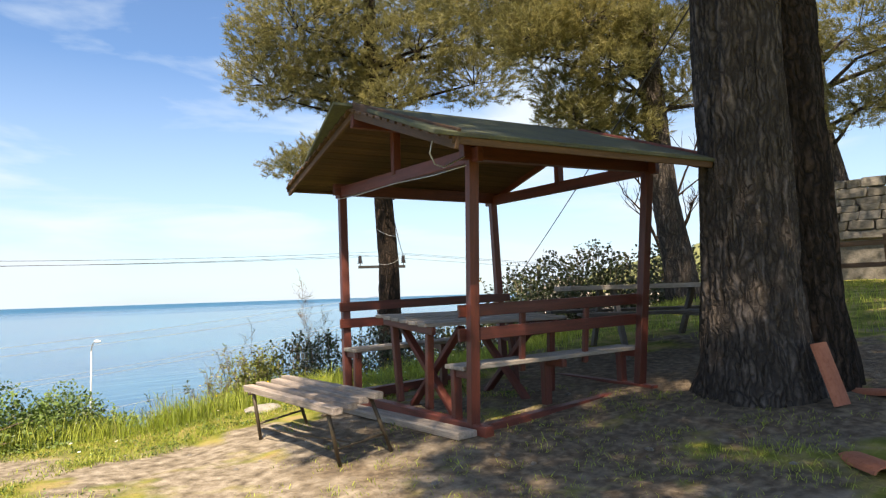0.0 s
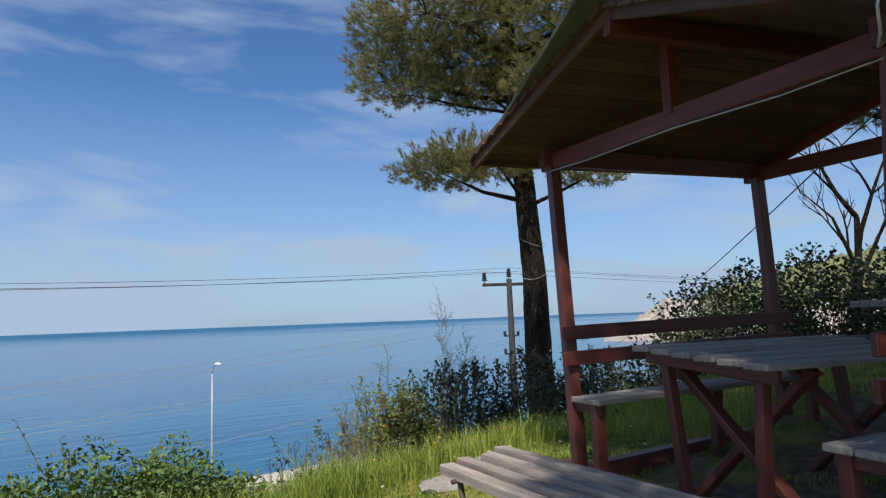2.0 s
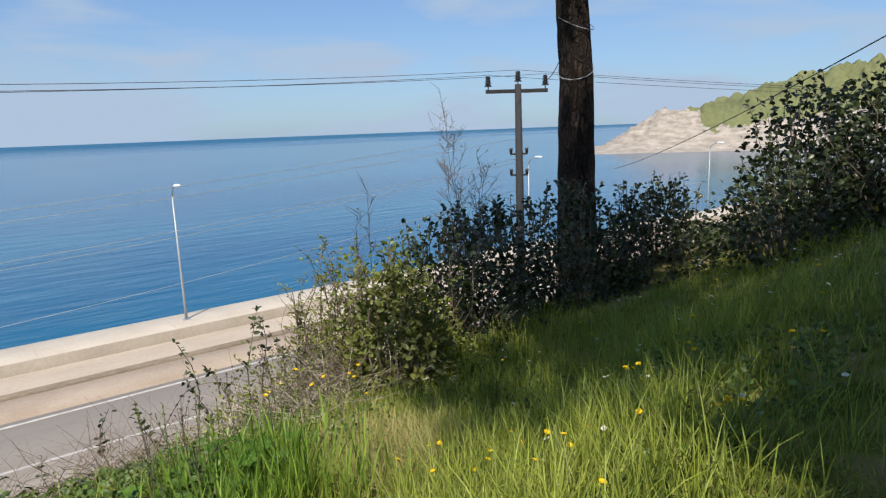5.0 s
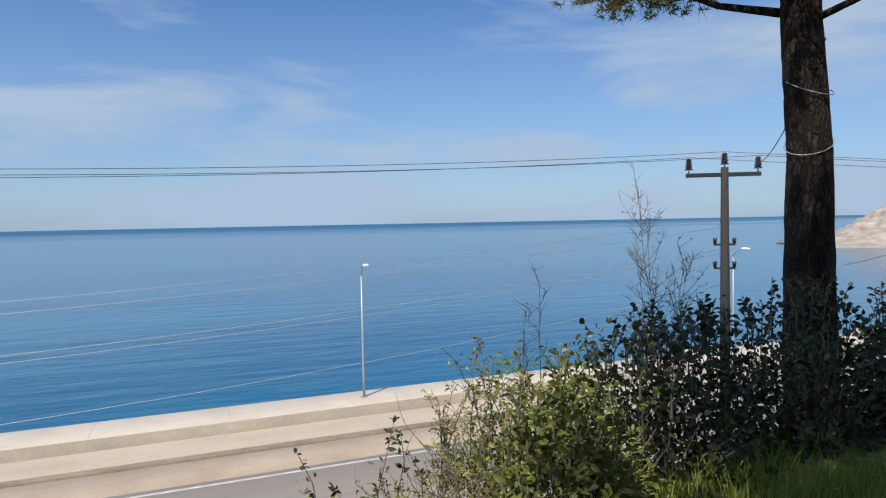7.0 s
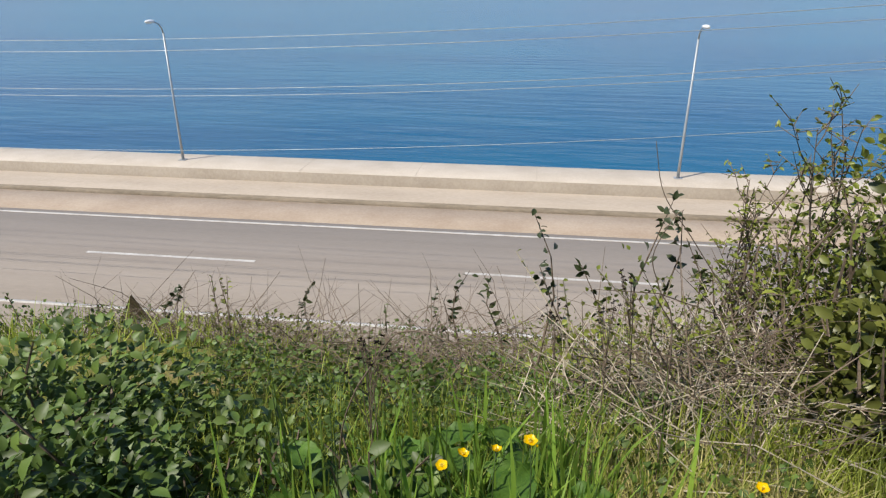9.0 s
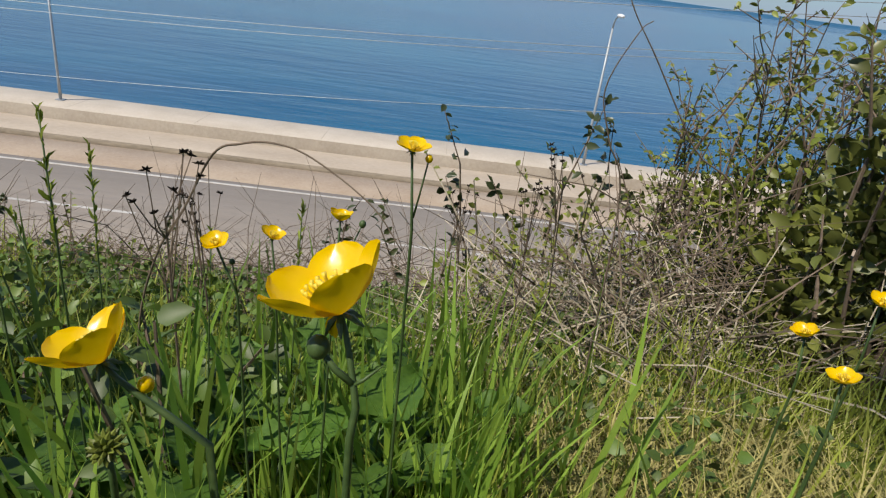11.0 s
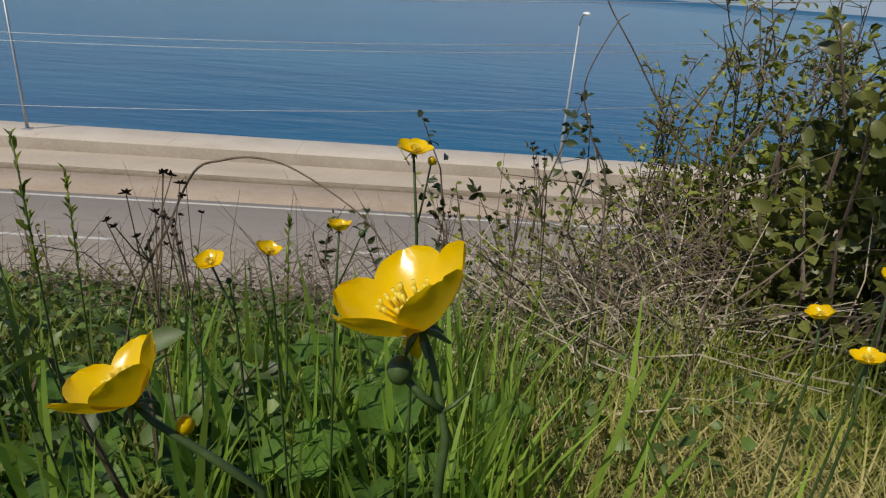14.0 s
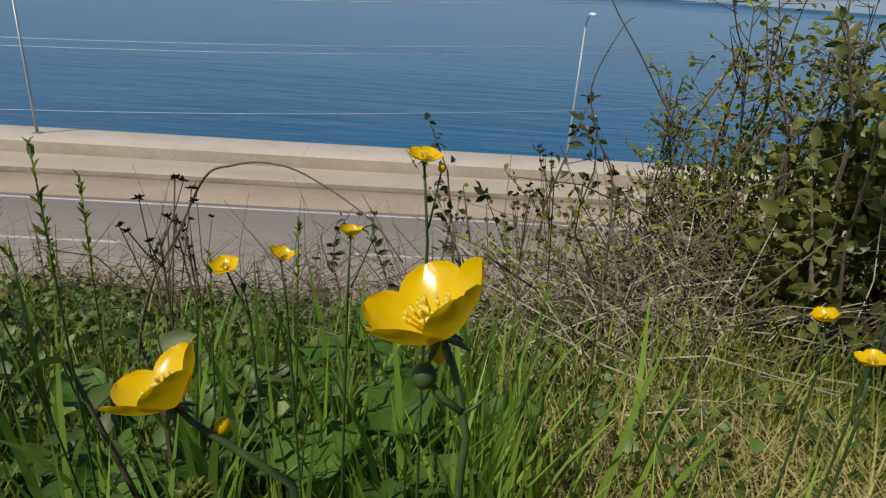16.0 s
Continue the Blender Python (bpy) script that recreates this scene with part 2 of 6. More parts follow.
M_YELLOW = mat("buttercup_petal", (0.86, 0.55, 0.002), (0.92, 0.63, 0.004), 30, 0.24, 0.05, 300, through_light=0.25, depth=0.0005, spec=0.5)
M_STEM = mat("green_stem", (0.03, 0.062, 0.018), (0.085, 0.135, 0.04), 30, 0.5, 0.1, 300, depth=0.0005)
M_STAMEN = mat("stamen", (0.72, 0.55, 0.05), (0.85, 0.68, 0.08), 30, 0.5, 0.0, 300)
M_WHITEPETAL = mat("white_petal", (0.72, 0.72, 0.66), (0.85, 0.85, 0.8), 20, 0.6, 0.0, 200, through_light=0.3)

# ---- builders ----


def mesh_ob(name, bm, material, smooth=False):
    me = bpy.data.meshes.new(name)
    bm.to_mesh(me)
    bm.free()
    me.materials.append(material)
    if smooth:
        me.shade_smooth()
    return new(name, me)


def under(ob, parent):
    ob.parent = parent
    inv = parent.matrix_basis.inverted()
    if parent.parent:
        inv = inv @ parent.matrix_parent_inverse.inverted() @ parent.parent.matrix_basis.inverted()
    ob.matrix_parent_inverse = inv
    return ob


def part(name, bm, material, parent, label="", smooth=False):
    """One mesh, built in world metres, under a thing or a part."""
    ob = under(mesh_ob(name, bm, material, smooth), parent)
    return tagged(ob, label) if label else ob


def thing(name, place, label, category, group="", kind=""):
    e = new(name)
    e.empty_display_size = 0.2
    e.matrix_basis = place if isinstance(place, Matrix) else Matrix.Translation(place)
    return tagged(e, label, category, group, kind)


def arrays(name, verts, faces, material, smooth=False):
    """A mesh from number arrays: verts n x 3, faces m x k."""
    verts, faces = np.asarray(verts, np.float32), np.asarray(faces, np.int32)
    me = bpy.data.meshes.new(name)
    me.vertices.add(len(verts))
    me.vertices.foreach_set("co", verts.ravel())
    k = faces.shape[1]
    me.loops.add(faces.size)
    me.loops.foreach_set("vertex_index", faces.ravel())
    me.polygons.add(len(faces))
    me.polygons.foreach_set("loop_start", np.arange(0, faces.size, k, dtype=np.int32))
    me.update(calc_edges=True)
    me.validate()
    me.materials.append(material)
    if smooth:
        me.shade_smooth()
    return new(name, me)


def axes(p0, p1, up=(0, 0, 1)):
    """A pose at the middle of p0-p1 whose z runs along it and whose y points up."""
    p0, p1 = Vector(p0), Vector(p1)
    z = (p1 - p0).normalized()
    u = Vector(up)
    if abs(z.dot(u)) > 0.98:
        u = Vector((1, 0, 0))
    x = u.cross(z).normalized()
    y = z.cross(x)
    m = Matrix((x, y, z)).transposed().to_4x4()
    m.translation = (p0 + p1) / 2
    return m, (p1 - p0).length


def beam(name, p0, p1, w, h, material, parent, label="", up=(0, 0, 1), bevel=0.006, warp=0.0, seed=0):
    """A sawn timber w wide and h high from p0 to p1, its grain along it."""
    m, length = axes(p0, p1, up)
    bm = bmesh.new()
    bmesh.ops.create_cube(bm, size=1, matrix=Matrix.Diagonal((w, h, length, 1)))
    rng = random.Random(seed * 7 + int(length * 1000))
    if bevel:
        bmesh.ops.bevel(bm, geom=bm.edges[:], offset=bevel, segments=1, affect="EDGES", clamp_overlap=True)
    for v in bm.verts:
        v.co += Vector((rng.uniform(-1, 1), rng.uniform(-1, 1), rng.uniform(-1, 1))) * (0.0015 + warp)
    ob = mesh_ob(name, bm, material)
    ob.matrix_basis = m
    if parent:
        under(ob, parent)
    return tagged(ob, label) if label else ob


def tube_bm(bm, pts, radii, sides=8, cap=True):
    """A tapered tube along pts, added to bm."""
    pts = [Vector(p) for p in pts]
    rings, x = [], None
    for i, p in enumerate(pts):
        d = (pts[min(i + 1, len(pts) - 1)] - pts[max(i - 1, 0)]).normalized()
        if x is None:
            x = d.orthogonal().normalized()
        x = (x - d * x.dot(d)).normalized()
        y = d.cross(x)
        rings.append([bm.verts.new(p + (x * math.cos(a) + y * math.sin(a)) * radii[i]) for a in [2 * math.pi * k / sides for k in range(sides)]])
    for a, b in zip(rings, rings[1:]):
        for k in range(sides):
            bm.faces.new((a[k], a[(k + 1) % sides], b[(k + 1) % sides], b[k]))
    if cap:
        bm.faces.new(rings[0][::-1])
        bm.faces.new(rings[-1])


def tube(name, pts, radii, material, parent=None, sides=8, label="", smooth=True):
    bm = bmesh.new()
    tube_bm(bm, pts, radii, sides)
    if parent:
        return part(name, bm, material, parent, label, smooth)
    return mesh_ob(name, bm, material, smooth)


def ease(a, b, x):
    t = np.clip((x - a) / (b - a), 0, 1)
    return t * t * (3 - 2 * t)


# ---- ground ----
ROAD_Z, PAVE_Z, WALL_Z, SEA_Z = -6.8, -6.65, -6.2, -8.2


def brow(x):
    """Where the terrace ends and the bank begins."""
    return 5.0 + 0.2 * np.clip(x - 5.2, 0, 14) + 0.25 * np.sin(x * 0.9) * ease(-1, 2, x) * (1 - ease(3, 4.2, x))


BANK_S = np.linspace(-2, 16, 400)
BANK_D = np.interp(BANK_S, [-2, 0.1, 0.6, 1.7, 3.7, 5.2, 12.8, 16], [0, 0, 0.14, 0.72, 1.1, 1.75, 7.2, 9.4])
BANK_D = np.convolve(np.pad(BANK_D, 8, mode="edge"), np.ones(17) / 17, mode="valid")


def height(x, y):
    x, y = np.asarray(x, float), np.asarray(y, float)
    top = 0.1 * np.clip(x - 3.0, 0, 11) * (1 - 0.72 * ease(3.2, 6.2, y)) + 0.05 * np.clip(x - 14, 0, 60) * (1 - ease(6, 12, y))
    top = top + 0.05 * np.clip(-y - 6, 0, 60) + 0.02 * np.clip(-x - 5, 0, 50)
    top = top + 0.025 * np.sin(x * 1.7 + y * 0.6) * np.sin(y * 1.3 - x * 0.4) + 0.012 * np.sin(x * 5.1 + 2 * np.sin(y * 3)) * np.sin(y * 4.3)
    s = y - brow(x)
    z = top - np.interp(s, BANK_S, BANK_D)
    z = np.maximum(z, ROAD_Z - 0.05) - 0.25 * ease(18.2, 19.0, y)
    z = np.where(y > 33.2, np.minimum(z, ROAD_Z - 0.3 - 0.9 * (y - 33.2)), z)
    return np.maximum(z, -40.0)


def ground_z(x, y):
    return float(height(x, y))


def stretch(lo, a, b, hi, fine, grow=1.22):
    c = list(np.arange(a, b, fine))
    d, v = fine, b
    while v < hi:
        c.append(v)
        d *= grow
        v += d
    c.append(hi)
    d, v, low = fine, a - fine, []
    while v > lo:
        low.append(v)
        d *= grow
        v -= d
    return np.array(sorted(low + [lo] + c))


gx, gy = stretch(-4600, -3, 15, 4600, 0.12), stretch(-4600, -3.5, 13, 4800, 0.12)
GX, GY = np.meshgrid(gx, gy, indexing="ij")
GZ = height(GX, GY)
idx = np.arange(GX.size).reshape(GX.shape)
quads = np.stack([idx[:-1, :-1], idx[1:, :-1], idx[1:, 1:], idx[:-1, 1:]], -1).reshape(-1, 4)


def ground_material():
    """Turf with worn earth round the shelter and on the trodden way."""
    m = bpy.data.materials.new("turf_and_earth")
    m.use_nodes = True
    n, l = m.node_tree.nodes, m.node_tree.links
    b = n["Principled BSDF"]
    b.inputs["Roughness"].default_value = 0.95
    b.inputs["Specular IOR Level"].default_value = 0.15
    tc = n.new("ShaderNodeTexCoord")

    def noise_at(scale, detail=5):
        t = n.new("ShaderNodeTexNoise")
        t.inputs["Scale"].default_value, t.inputs["Detail"].default_value = scale, detail
        l.new(tc.outputs["Object"], t.inputs["Vector"])
        return t.outputs["Fac"]

    def ramp(src, *stops):
        r = n.new("ShaderNodeValToRGB")
        e = r.color_ramp.elements
        e[0].position, e[0].color = stops[0][0], (*stops[0][1], 1)
        e[1].position, e[1].color = stops[-1][0], (*stops[-1][1], 1)
        for p, c in stops[1:-1]:
            e.new(p).color = (*c, 1)
        l.new(src, r.inputs[0])
        return r.outputs[0]

    def calc(op, a, c):
        q = n.new("ShaderNodeMath")
        q.operation = op
        for i, v in enumerate((a, c)):
            if isinstance(v, (int, float)):
                q.inputs[i].default_value = v
            else:
                l.new(v, q.inputs[i])
        return q.outputs[0]

    turf = ramp(noise_at(3.5, 8), (0.3, (0.07, 0.09, 0.016)), (0.47, (0.16, 0.17, 0.032)), (0.58, (0.27, 0.235, 0.075)), (0.72, (0.30, 0.22, 0.11)))
    earth = ramp(noise_at(9, 9), (0.3, (0.10, 0.08, 0.06)), (0.48, (0.225, 0.187, 0.143)), (0.68, (0.36, 0.31, 0.25)))
    sep = n.new("ShaderNodeSeparateXYZ")
    l.new(tc.outputs["Object"], sep.inputs[0])
    worn = None
    for cx, cy, rx, ry in ((4.25, 1.75, 2.1, 1.9), (6.8, 0.8, 2.8, 2.3), (1.75, 4.4, 0.6, 0.5), (3.0, 3.5, 1.1, 0.7), (1.6, 0.6, 1.5, 0.7)):
        d = calc("ADD", calc("POWER", calc("ABSOLUTE", calc("DIVIDE", calc("SUBTRACT", sep.outputs["X"], cx), rx), 0), 2),
                 calc("POWER", calc("ABSOLUTE", calc("DIVIDE", calc("SUBTRACT", sep.outputs["Y"], cy), ry), 0), 2))
        worn = d if worn is None else calc("MINIMUM", worn, d)
    # pine litter by the old pine and shelter, their deep shade painted in
    lx, ly = calc("DIVIDE", calc("SUBTRACT", sep.outputs["X"], 6.9), 3.6), calc("DIVIDE", calc("SUBTRACT", sep.outputs["Y"], 1.2), 2.6)
    ld = calc("ADD", calc("ADD", calc("MULTIPLY", lx, lx), calc("MULTIPLY", ly, ly)), calc("MULTIPLY", calc("SUBTRACT", noise_at(1.6, 6), 0.5), 2.2))
    lm = n.new("ShaderNodeMapRange")
    lm.inputs["From Min"].default_value, lm.inputs["From Max"].default_value = 0.6, 1.5
    lm.inputs["To Min"].default_value, lm.inputs["To Max"].default_value = 0.85, 0
    l.new(ld, lm.inputs["Value"])
    litter_shade = ramp(noise_at(14, 9), (0.3, (0.05, 0.036, 0.026)), (0.5, (0.11, 0.08, 0.055)), (0.7, (0.22, 0.17, 0.12)))
    le = n.new("ShaderNodeMix")
    le.data_type = "RGBA"
    l.new(lm.outputs[0], le.inputs["Factor"])
    l.new(earth, le.inputs["A"])
    l.new(litter_shade, le.inputs["B"])
    earth = le.outputs["Result"]
    edge = calc("ADD", worn, calc("MULTIPLY", calc("SUBTRACT", noise_at(1.7, 9), 0.5), 5.0))
    mask = n.new("ShaderNodeMapRange")
    mask.inputs["From Min"].default_value, mask.inputs["From Max"].default_value = 0.75, 1.35
    mask.inputs["To Min"].default_value, mask.inputs["To Max"].default_value = 1, 0
    l.new(edge, mask.inputs["Value"])
    mx = n.new("ShaderNodeMix")
    mx.data_type = "RGBA"
    l.new(mask.outputs[0], mx.inputs["Factor"])
    l.new(turf, mx.inputs["A"])
    l.new(earth, mx.inputs["B"])
    l.new(mx.outputs["Result"], b.inputs["Base Color"])
    bp = n.new("ShaderNodeBump")
    bp.inputs["Strength"].default_value, bp.inputs["Distance"].default_value = 0.8, 0.03
    l.new(noise_at(28, 8), bp.inputs["Height"])
    l.new(bp.outputs[0], b.inputs["Normal"])
    return m


M_GROUND = ground_material()
tagged(arrays("ground", np.stack([GX, GY, GZ], -1).reshape(-1, 3), quads, M_GROUND, True),
       "grassy terrace and bank above the coast road", "ground", kind="structure")

# ---- coast road ----
X0, X1 = -220.0, 150.0


def strip(name, profile, material, label, category, x0=X0, x1=X1, step=6.0, smooth=False):
    """A profile of (y, z) points run along the road."""
    xs = np.arange(x0, x1 + step, step)
    v = np.array([[(x, y, z) for y, z in profile] for x in xs])
    k = np.arange(v.shape[0] * v.shape[1]).reshape(v.shape[:2])
    f = np.stack([k[:-1, :-1], k[1:, :-1], k[1:, 1:], k[:-1, 1:]], -1).reshape(-1, 4)
    return tagged(arrays(name, v.reshape(-1, 3), f, material, smooth), label, category, kind="structure")


strip("road", [(18.35, ROAD_Z - 0.12), (18.4, ROAD_Z), (22.9, ROAD_Z + 0.03), (26.6, ROAD_Z), (26.65, ROAD_Z - 0.1)], M_ASPHALT,
      "grey worn asphalt two-lane coast road", "road")
strip("road_shoulder", [(26.45, ROAD_Z - 0.1), (26.5, ROAD_Z + 0.008), (27.6, ROAD_Z + 0.02), (28.75, ROAD_Z + 0.012), (28.8, ROAD_Z - 0.1)], M_SANDROAD,
      "sandy beige road shoulder beside the asphalt", "shoulder")
strip("verge", [(17.0, ROAD_Z - 0.06), (17.6, ROAD_Z + 0.02), (18.42, ROAD_Z + 0.006), (18.43, ROAD_Z - 0.1)], M_SANDROAD,
      "gravelly verge at the foot of the bank", "verge")
strip("pavement", [(28.6, ROAD_Z - 0.1), (28.62, ROAD_Z + 0.02), (28.74, PAVE_Z - 0.02), (28.78, PAVE_Z), (29.6, PAVE_Z + 0.02), (30.72, PAVE_Z)], M_FOOTWAY,
      "pale concrete footway with a kerb step", "pavement")
strip("sea_wall", [(30.775, WALL_Z - 0.034), (30.82, WALL_Z), (32.92, WALL_Z), (32.96, WALL_Z - 0.04), (33.1, -12.0)], M_CONC,
      "broad pale concrete sea wall with joints", "sea wall")
strip("parapet_face", [(30.64, PAVE_Z - 0.3), (30.65, PAVE_Z - 0.01), (30.70, PAVE_Z + 0.2), (30.775, WALL_Z - 0.03)], M_CONCDARK,
      "darker inner face of the sea wall", "sea wall")
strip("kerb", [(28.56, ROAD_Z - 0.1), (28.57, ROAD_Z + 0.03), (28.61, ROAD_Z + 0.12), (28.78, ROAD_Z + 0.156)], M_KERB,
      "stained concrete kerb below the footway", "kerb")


def slab(name, x0, x1, y0, y1, z0, z1, material, label="", category="", kind="", bevel=0.01):
    bm = bmesh.new()
    bmesh.ops.create_cube(bm, size=1, matrix=Matrix.Translation(((x0 + x1) / 2, (y0 + y1) / 2, (z0 + z1) / 2)) @ Matrix.Diagonal((x1 - x0, y1 - y0, z1 - z0, 1)))
    if bevel:
        bmesh.ops.bevel(bm, geom=bm.edges[:], offset=bevel, segments=1, affect="EDGES", clamp_overlap=True)
    ob = mesh_ob(name, bm, material)
    return tagged(ob, label, category, kind=kind) if label else ob


for y, w in ((19.6, 0.065), (26.15, 0.055)):
    strip("edge_line", [(y - w - 0.005, ROAD_Z - 0.02), (y - w, ROAD_Z + 0.022), (y + w, ROAD_Z + 0.022), (y + w + 0.005, ROAD_Z - 0.02)], M_PAINT,
          "solid white painted road edge line", "road marking")
for i in range(-8, 9):
    x = -3.13 - 5.5 + i * 11.88
    tagged(slab("centre_dash", x, x + 5.5, 22.84, 22.97, ROAD_Z, ROAD_Z + 0.035, M_PAINT, bevel=0), "white painted centre line dash on asphalt", "road marking",
           "centre line dashes", "structure")
for i in range(-14, 15):                      # joints of the sea wall
    x = 0.4 + i * 4.9
    tagged(slab("wall_joint", x - 0.012, x + 0.012, 30.84, 32.9, WALL_Z - 0.05, WALL_Z + 0.003, M_CONCDARK, bevel=0), "dark joint across the concrete sea wall", "joint",
           "sea wall joints", "structure")

# ---- sea ----


def sea_material():
    m = bpy.data.materials.new("sea_water")
    m.use_nodes = True
    n, l = m.node_tree.nodes, m.node_tree.links
    b = n["Principled BSDF"]
    tc, mp = n.new("ShaderNodeTexCoord"), n.new("ShaderNodeMapping")
    mp.inputs["Scale"].default_value = (0.28, 1.0, 1.0)
    mp.inputs["Rotation"].default_value = (0, 0, 0.18)
    l.new(tc.outputs["Object"], mp.inputs["Vector"])
    hs = []
    for s, d in ((0.55, 7), (0.05, 4)):
        t = n.new("ShaderNodeTexNoise")
        t.inputs["Scale"].default_value, t.inputs["Detail"].default_value = s, d
        l.new(mp.outputs[0], t.inputs["Vector"])
        hs.append(t.outputs["Fac"])
    r = n.new("ShaderNodeValToRGB")
    e = r.color_ramp.elements
    e[0].position, e[0].color, e[1].position, e[1].color = 0.35, (0.004, 0.070, 0.155, 1), 0.65, (0.008, 0.112, 0.20, 1)
    l.new(hs[1], r.inputs[0])
    l.new(r.outputs[0], b.inputs["Base Color"])
    b.inputs["Roughness"].default_value, b.inputs["IOR"].default_value = 0.16, 1.33
    # ruffled, darker water in a broad streak far out
    sp, wob, far = n.new("ShaderNodeSeparateXYZ"), n.new("ShaderNodeMath"), n.new("ShaderNodeMapRange")
    l.new(tc.outputs["Object"], sp.inputs[0])
    mp2, big = n.new("ShaderNodeMapping"), n.new("ShaderNodeTexNoise")
    mp2.inputs["Scale"].default_value = (0.0016, 0.006, 1.0)
    l.new(tc.outputs["Object"], mp2.inputs["Vector"])
    l.new(mp2.outputs[0], big.inputs["Vector"])
    big.inputs["Scale"].default_value, big.inputs["Detail"].default_value = 1.0, 6
    wob.operation = "MULTIPLY_ADD"
    wob.inputs[1].default_value = 1500.0
    l.new(big.outputs["Fac"], wob.inputs[0])
    l.new(sp.outputs["Y"], wob.inputs[2])
    far.interpolation_type = "SMOOTHSTEP"
    far.inputs["From Min"].default_value, far.inputs["From Max"].default_value = 1250, 1700
    far.inputs["To Min"].default_value, far.inputs["To Max"].default_value = 0.36, 1.0
    l.new(wob.outputs[0], far.inputs["Value"])
    dull = n.new("ShaderNodeMapRange")
    dull.interpolation_type = "SMOOTHSTEP"
    dull.inputs["From Min"].default_value, dull.inputs["From Max"].default_value = 1150, 2500
    dull.inputs["To Min"].default_value, dull.inputs["To Max"].default_value = 0.16, 0.42
    l.new(wob.outputs[0], dull.inputs["Value"])
    l.new(dull.outputs[0], b.inputs["Roughness"])
    bp = n.new("ShaderNodeBump")
    bp.inputs["Strength"].default_value, bp.inputs["Distance"].default_value = 0.5, 0.3
    l.new(far.outputs[0], bp.inputs["Strength"])
    l.new(hs[0], bp.inputs["Height"])
    l.new(bp.outputs[0], b.inputs["Normal"])
    return m


sx, sy = stretch(-4600, -40, 60, 4600, 8, 1.5), stretch(33.0, 33.02, 60, 4790, 8, 1.5)
SX, SY = np.meshgrid(sx, sy, indexing="ij")
si = np.arange(SX.size).reshape(SX.shape)
tagged(arrays("sea", np.stack([SX, SY, np.full(SX.shape, SEA_Z)], -1).reshape(-1, 3),
              np.stack([si[:-1, :-1], si[1:, :-1], si[1:, 1:], si[:-1, 1:]], -1).reshape(-1, 4), sea_material()),
       "calm blue sea reaching the horizon", "sea", kind="structure")


def headland():
    """A rocky point across the bay, in ledges, grassy on its back."""
    tip = Vector((176, 137))
    along, side = Vector((0.62, -0.785)), Vector((0.785, 0.62))
    us, ws = np.linspace(-4, 150, 260), np.linspace(-14, 70, 130)
    U, W = np.meshgrid(us, ws, indexing="ij")
    crest = np.interp(U, [-4, 0, 8, 14, 20, 30, 45, 60, 80, 150], [0.3, 1.6, 6.0, 9.6, 12.9, 12.3, 17.0, 21.0, 25.5, 28])
    across = ease(-2, 24, W + 0.0 * U) * (1 - 0.9 * ease(35, 70, W))
    rough = np.array([[noise.noise(Vector((u * 0.16, w * 0.16, 3.1))) + 0.5 * noise.noise(Vector((u * 0.5, w * 0.5, 1.0))) for w in ws] for u in us])
    H = crest * across * (1 + 0.2 * rough)
    tilt = H + 0.10 * U                                     # ledges dip towards the tip
    rock = 1 - ease(24, 38, U + 6 * rough) * ease(5, 14, W + 5 * rough)
    H = H + rock * 0.75 * (np.round(tilt / 1.3) * 1.3 - tilt) * ease(0.5, 3, H)
    Z = SEA_Z - 1.0 + np.maximum(H + 1.2 * ease(-14, -3, W), 0)
    X, Y = tip.x + along.x * U + side.x * W, tip.y + along.y * U + side.y * W
    k = np.arange(U.size).reshape(U.shape)
    ob = arrays("headland", np.stack([X, Y, Z], -1).reshape(-1, 3), np.stack([k[:-1, :-1], k[1:, :-1], k[1:, 1:], k[:-1, 1:]], -1).reshape(-1, 4), M_ROCK, False)
    me = ob.data
    me.materials.append(mat("headland_grass", (0.11, 0.125, 0.05), (0.20, 0.205, 0.085), 0.06, 0.95, 0.4, 0.9, c3=(0.40, 0.36, 0.25), depth=0.3))
    me.polygons.foreach_set("material_index", (rock[:-1, :-1] < 0.5).ravel().astype(np.int32))
    return tagged(ob, "pale layered rock headland with a grassy back across the bay", "headland", kind="structure")


headland()

# ---- street lamps ----


def street_lamp(x, y=31.91, z=WALL_Z):
    e = thing("street_lamp", (x, y, z), "tall pale metal street lamp standing on the sea wall", "street lamp", "street lamps along the sea wall")
    tube("pole", [(x, y, z), (x, y, z + 1.0), (x, y, z + 5.35)], [0.062, 0.056, 0.038], M_LAMPPOLE, e, 10)
    bm = bmesh.new()
    bmesh.ops.create_cube(bm, size=1, matrix=Matrix.Translation((x, y, z + 0.012)) @ Matrix.Diagonal((0.3, 0.3, 0.024, 1)))
    part("base_plate", bm, M_LAMPPOLE, e)
    arm = [(x, y, z + 5.3), (x, y - 0.06, z + 5.5), (x, y - 0.25, z + 5.68), (x, y - 0.5, z + 5.76), (x, y - 0.62, z + 5.78)]
    tube("arm", arm, [0.034, 0.031, 0.028, 0.026, 0.026], M_LAMPPOLE, e, 8)
    bm = bmesh.new()
    bmesh.ops.create_uvsphere(bm, u_segments=14, v_segments=8, radius=1, matrix=Matrix.Translation((x, y - 0.85, z + 5.8)) @ Matrix.Diagonal((0.13, 0.32, 0.075, 1)))
    part("lamp_head", bm, M_WHITEGLASS, e, "white lamp head", True)


for i in range(-3, 5):
    street_lamp(10.91 + 21.1 * i)

# ---- overhead line ----
POLE = Vector((18.78, 19.44, 0))


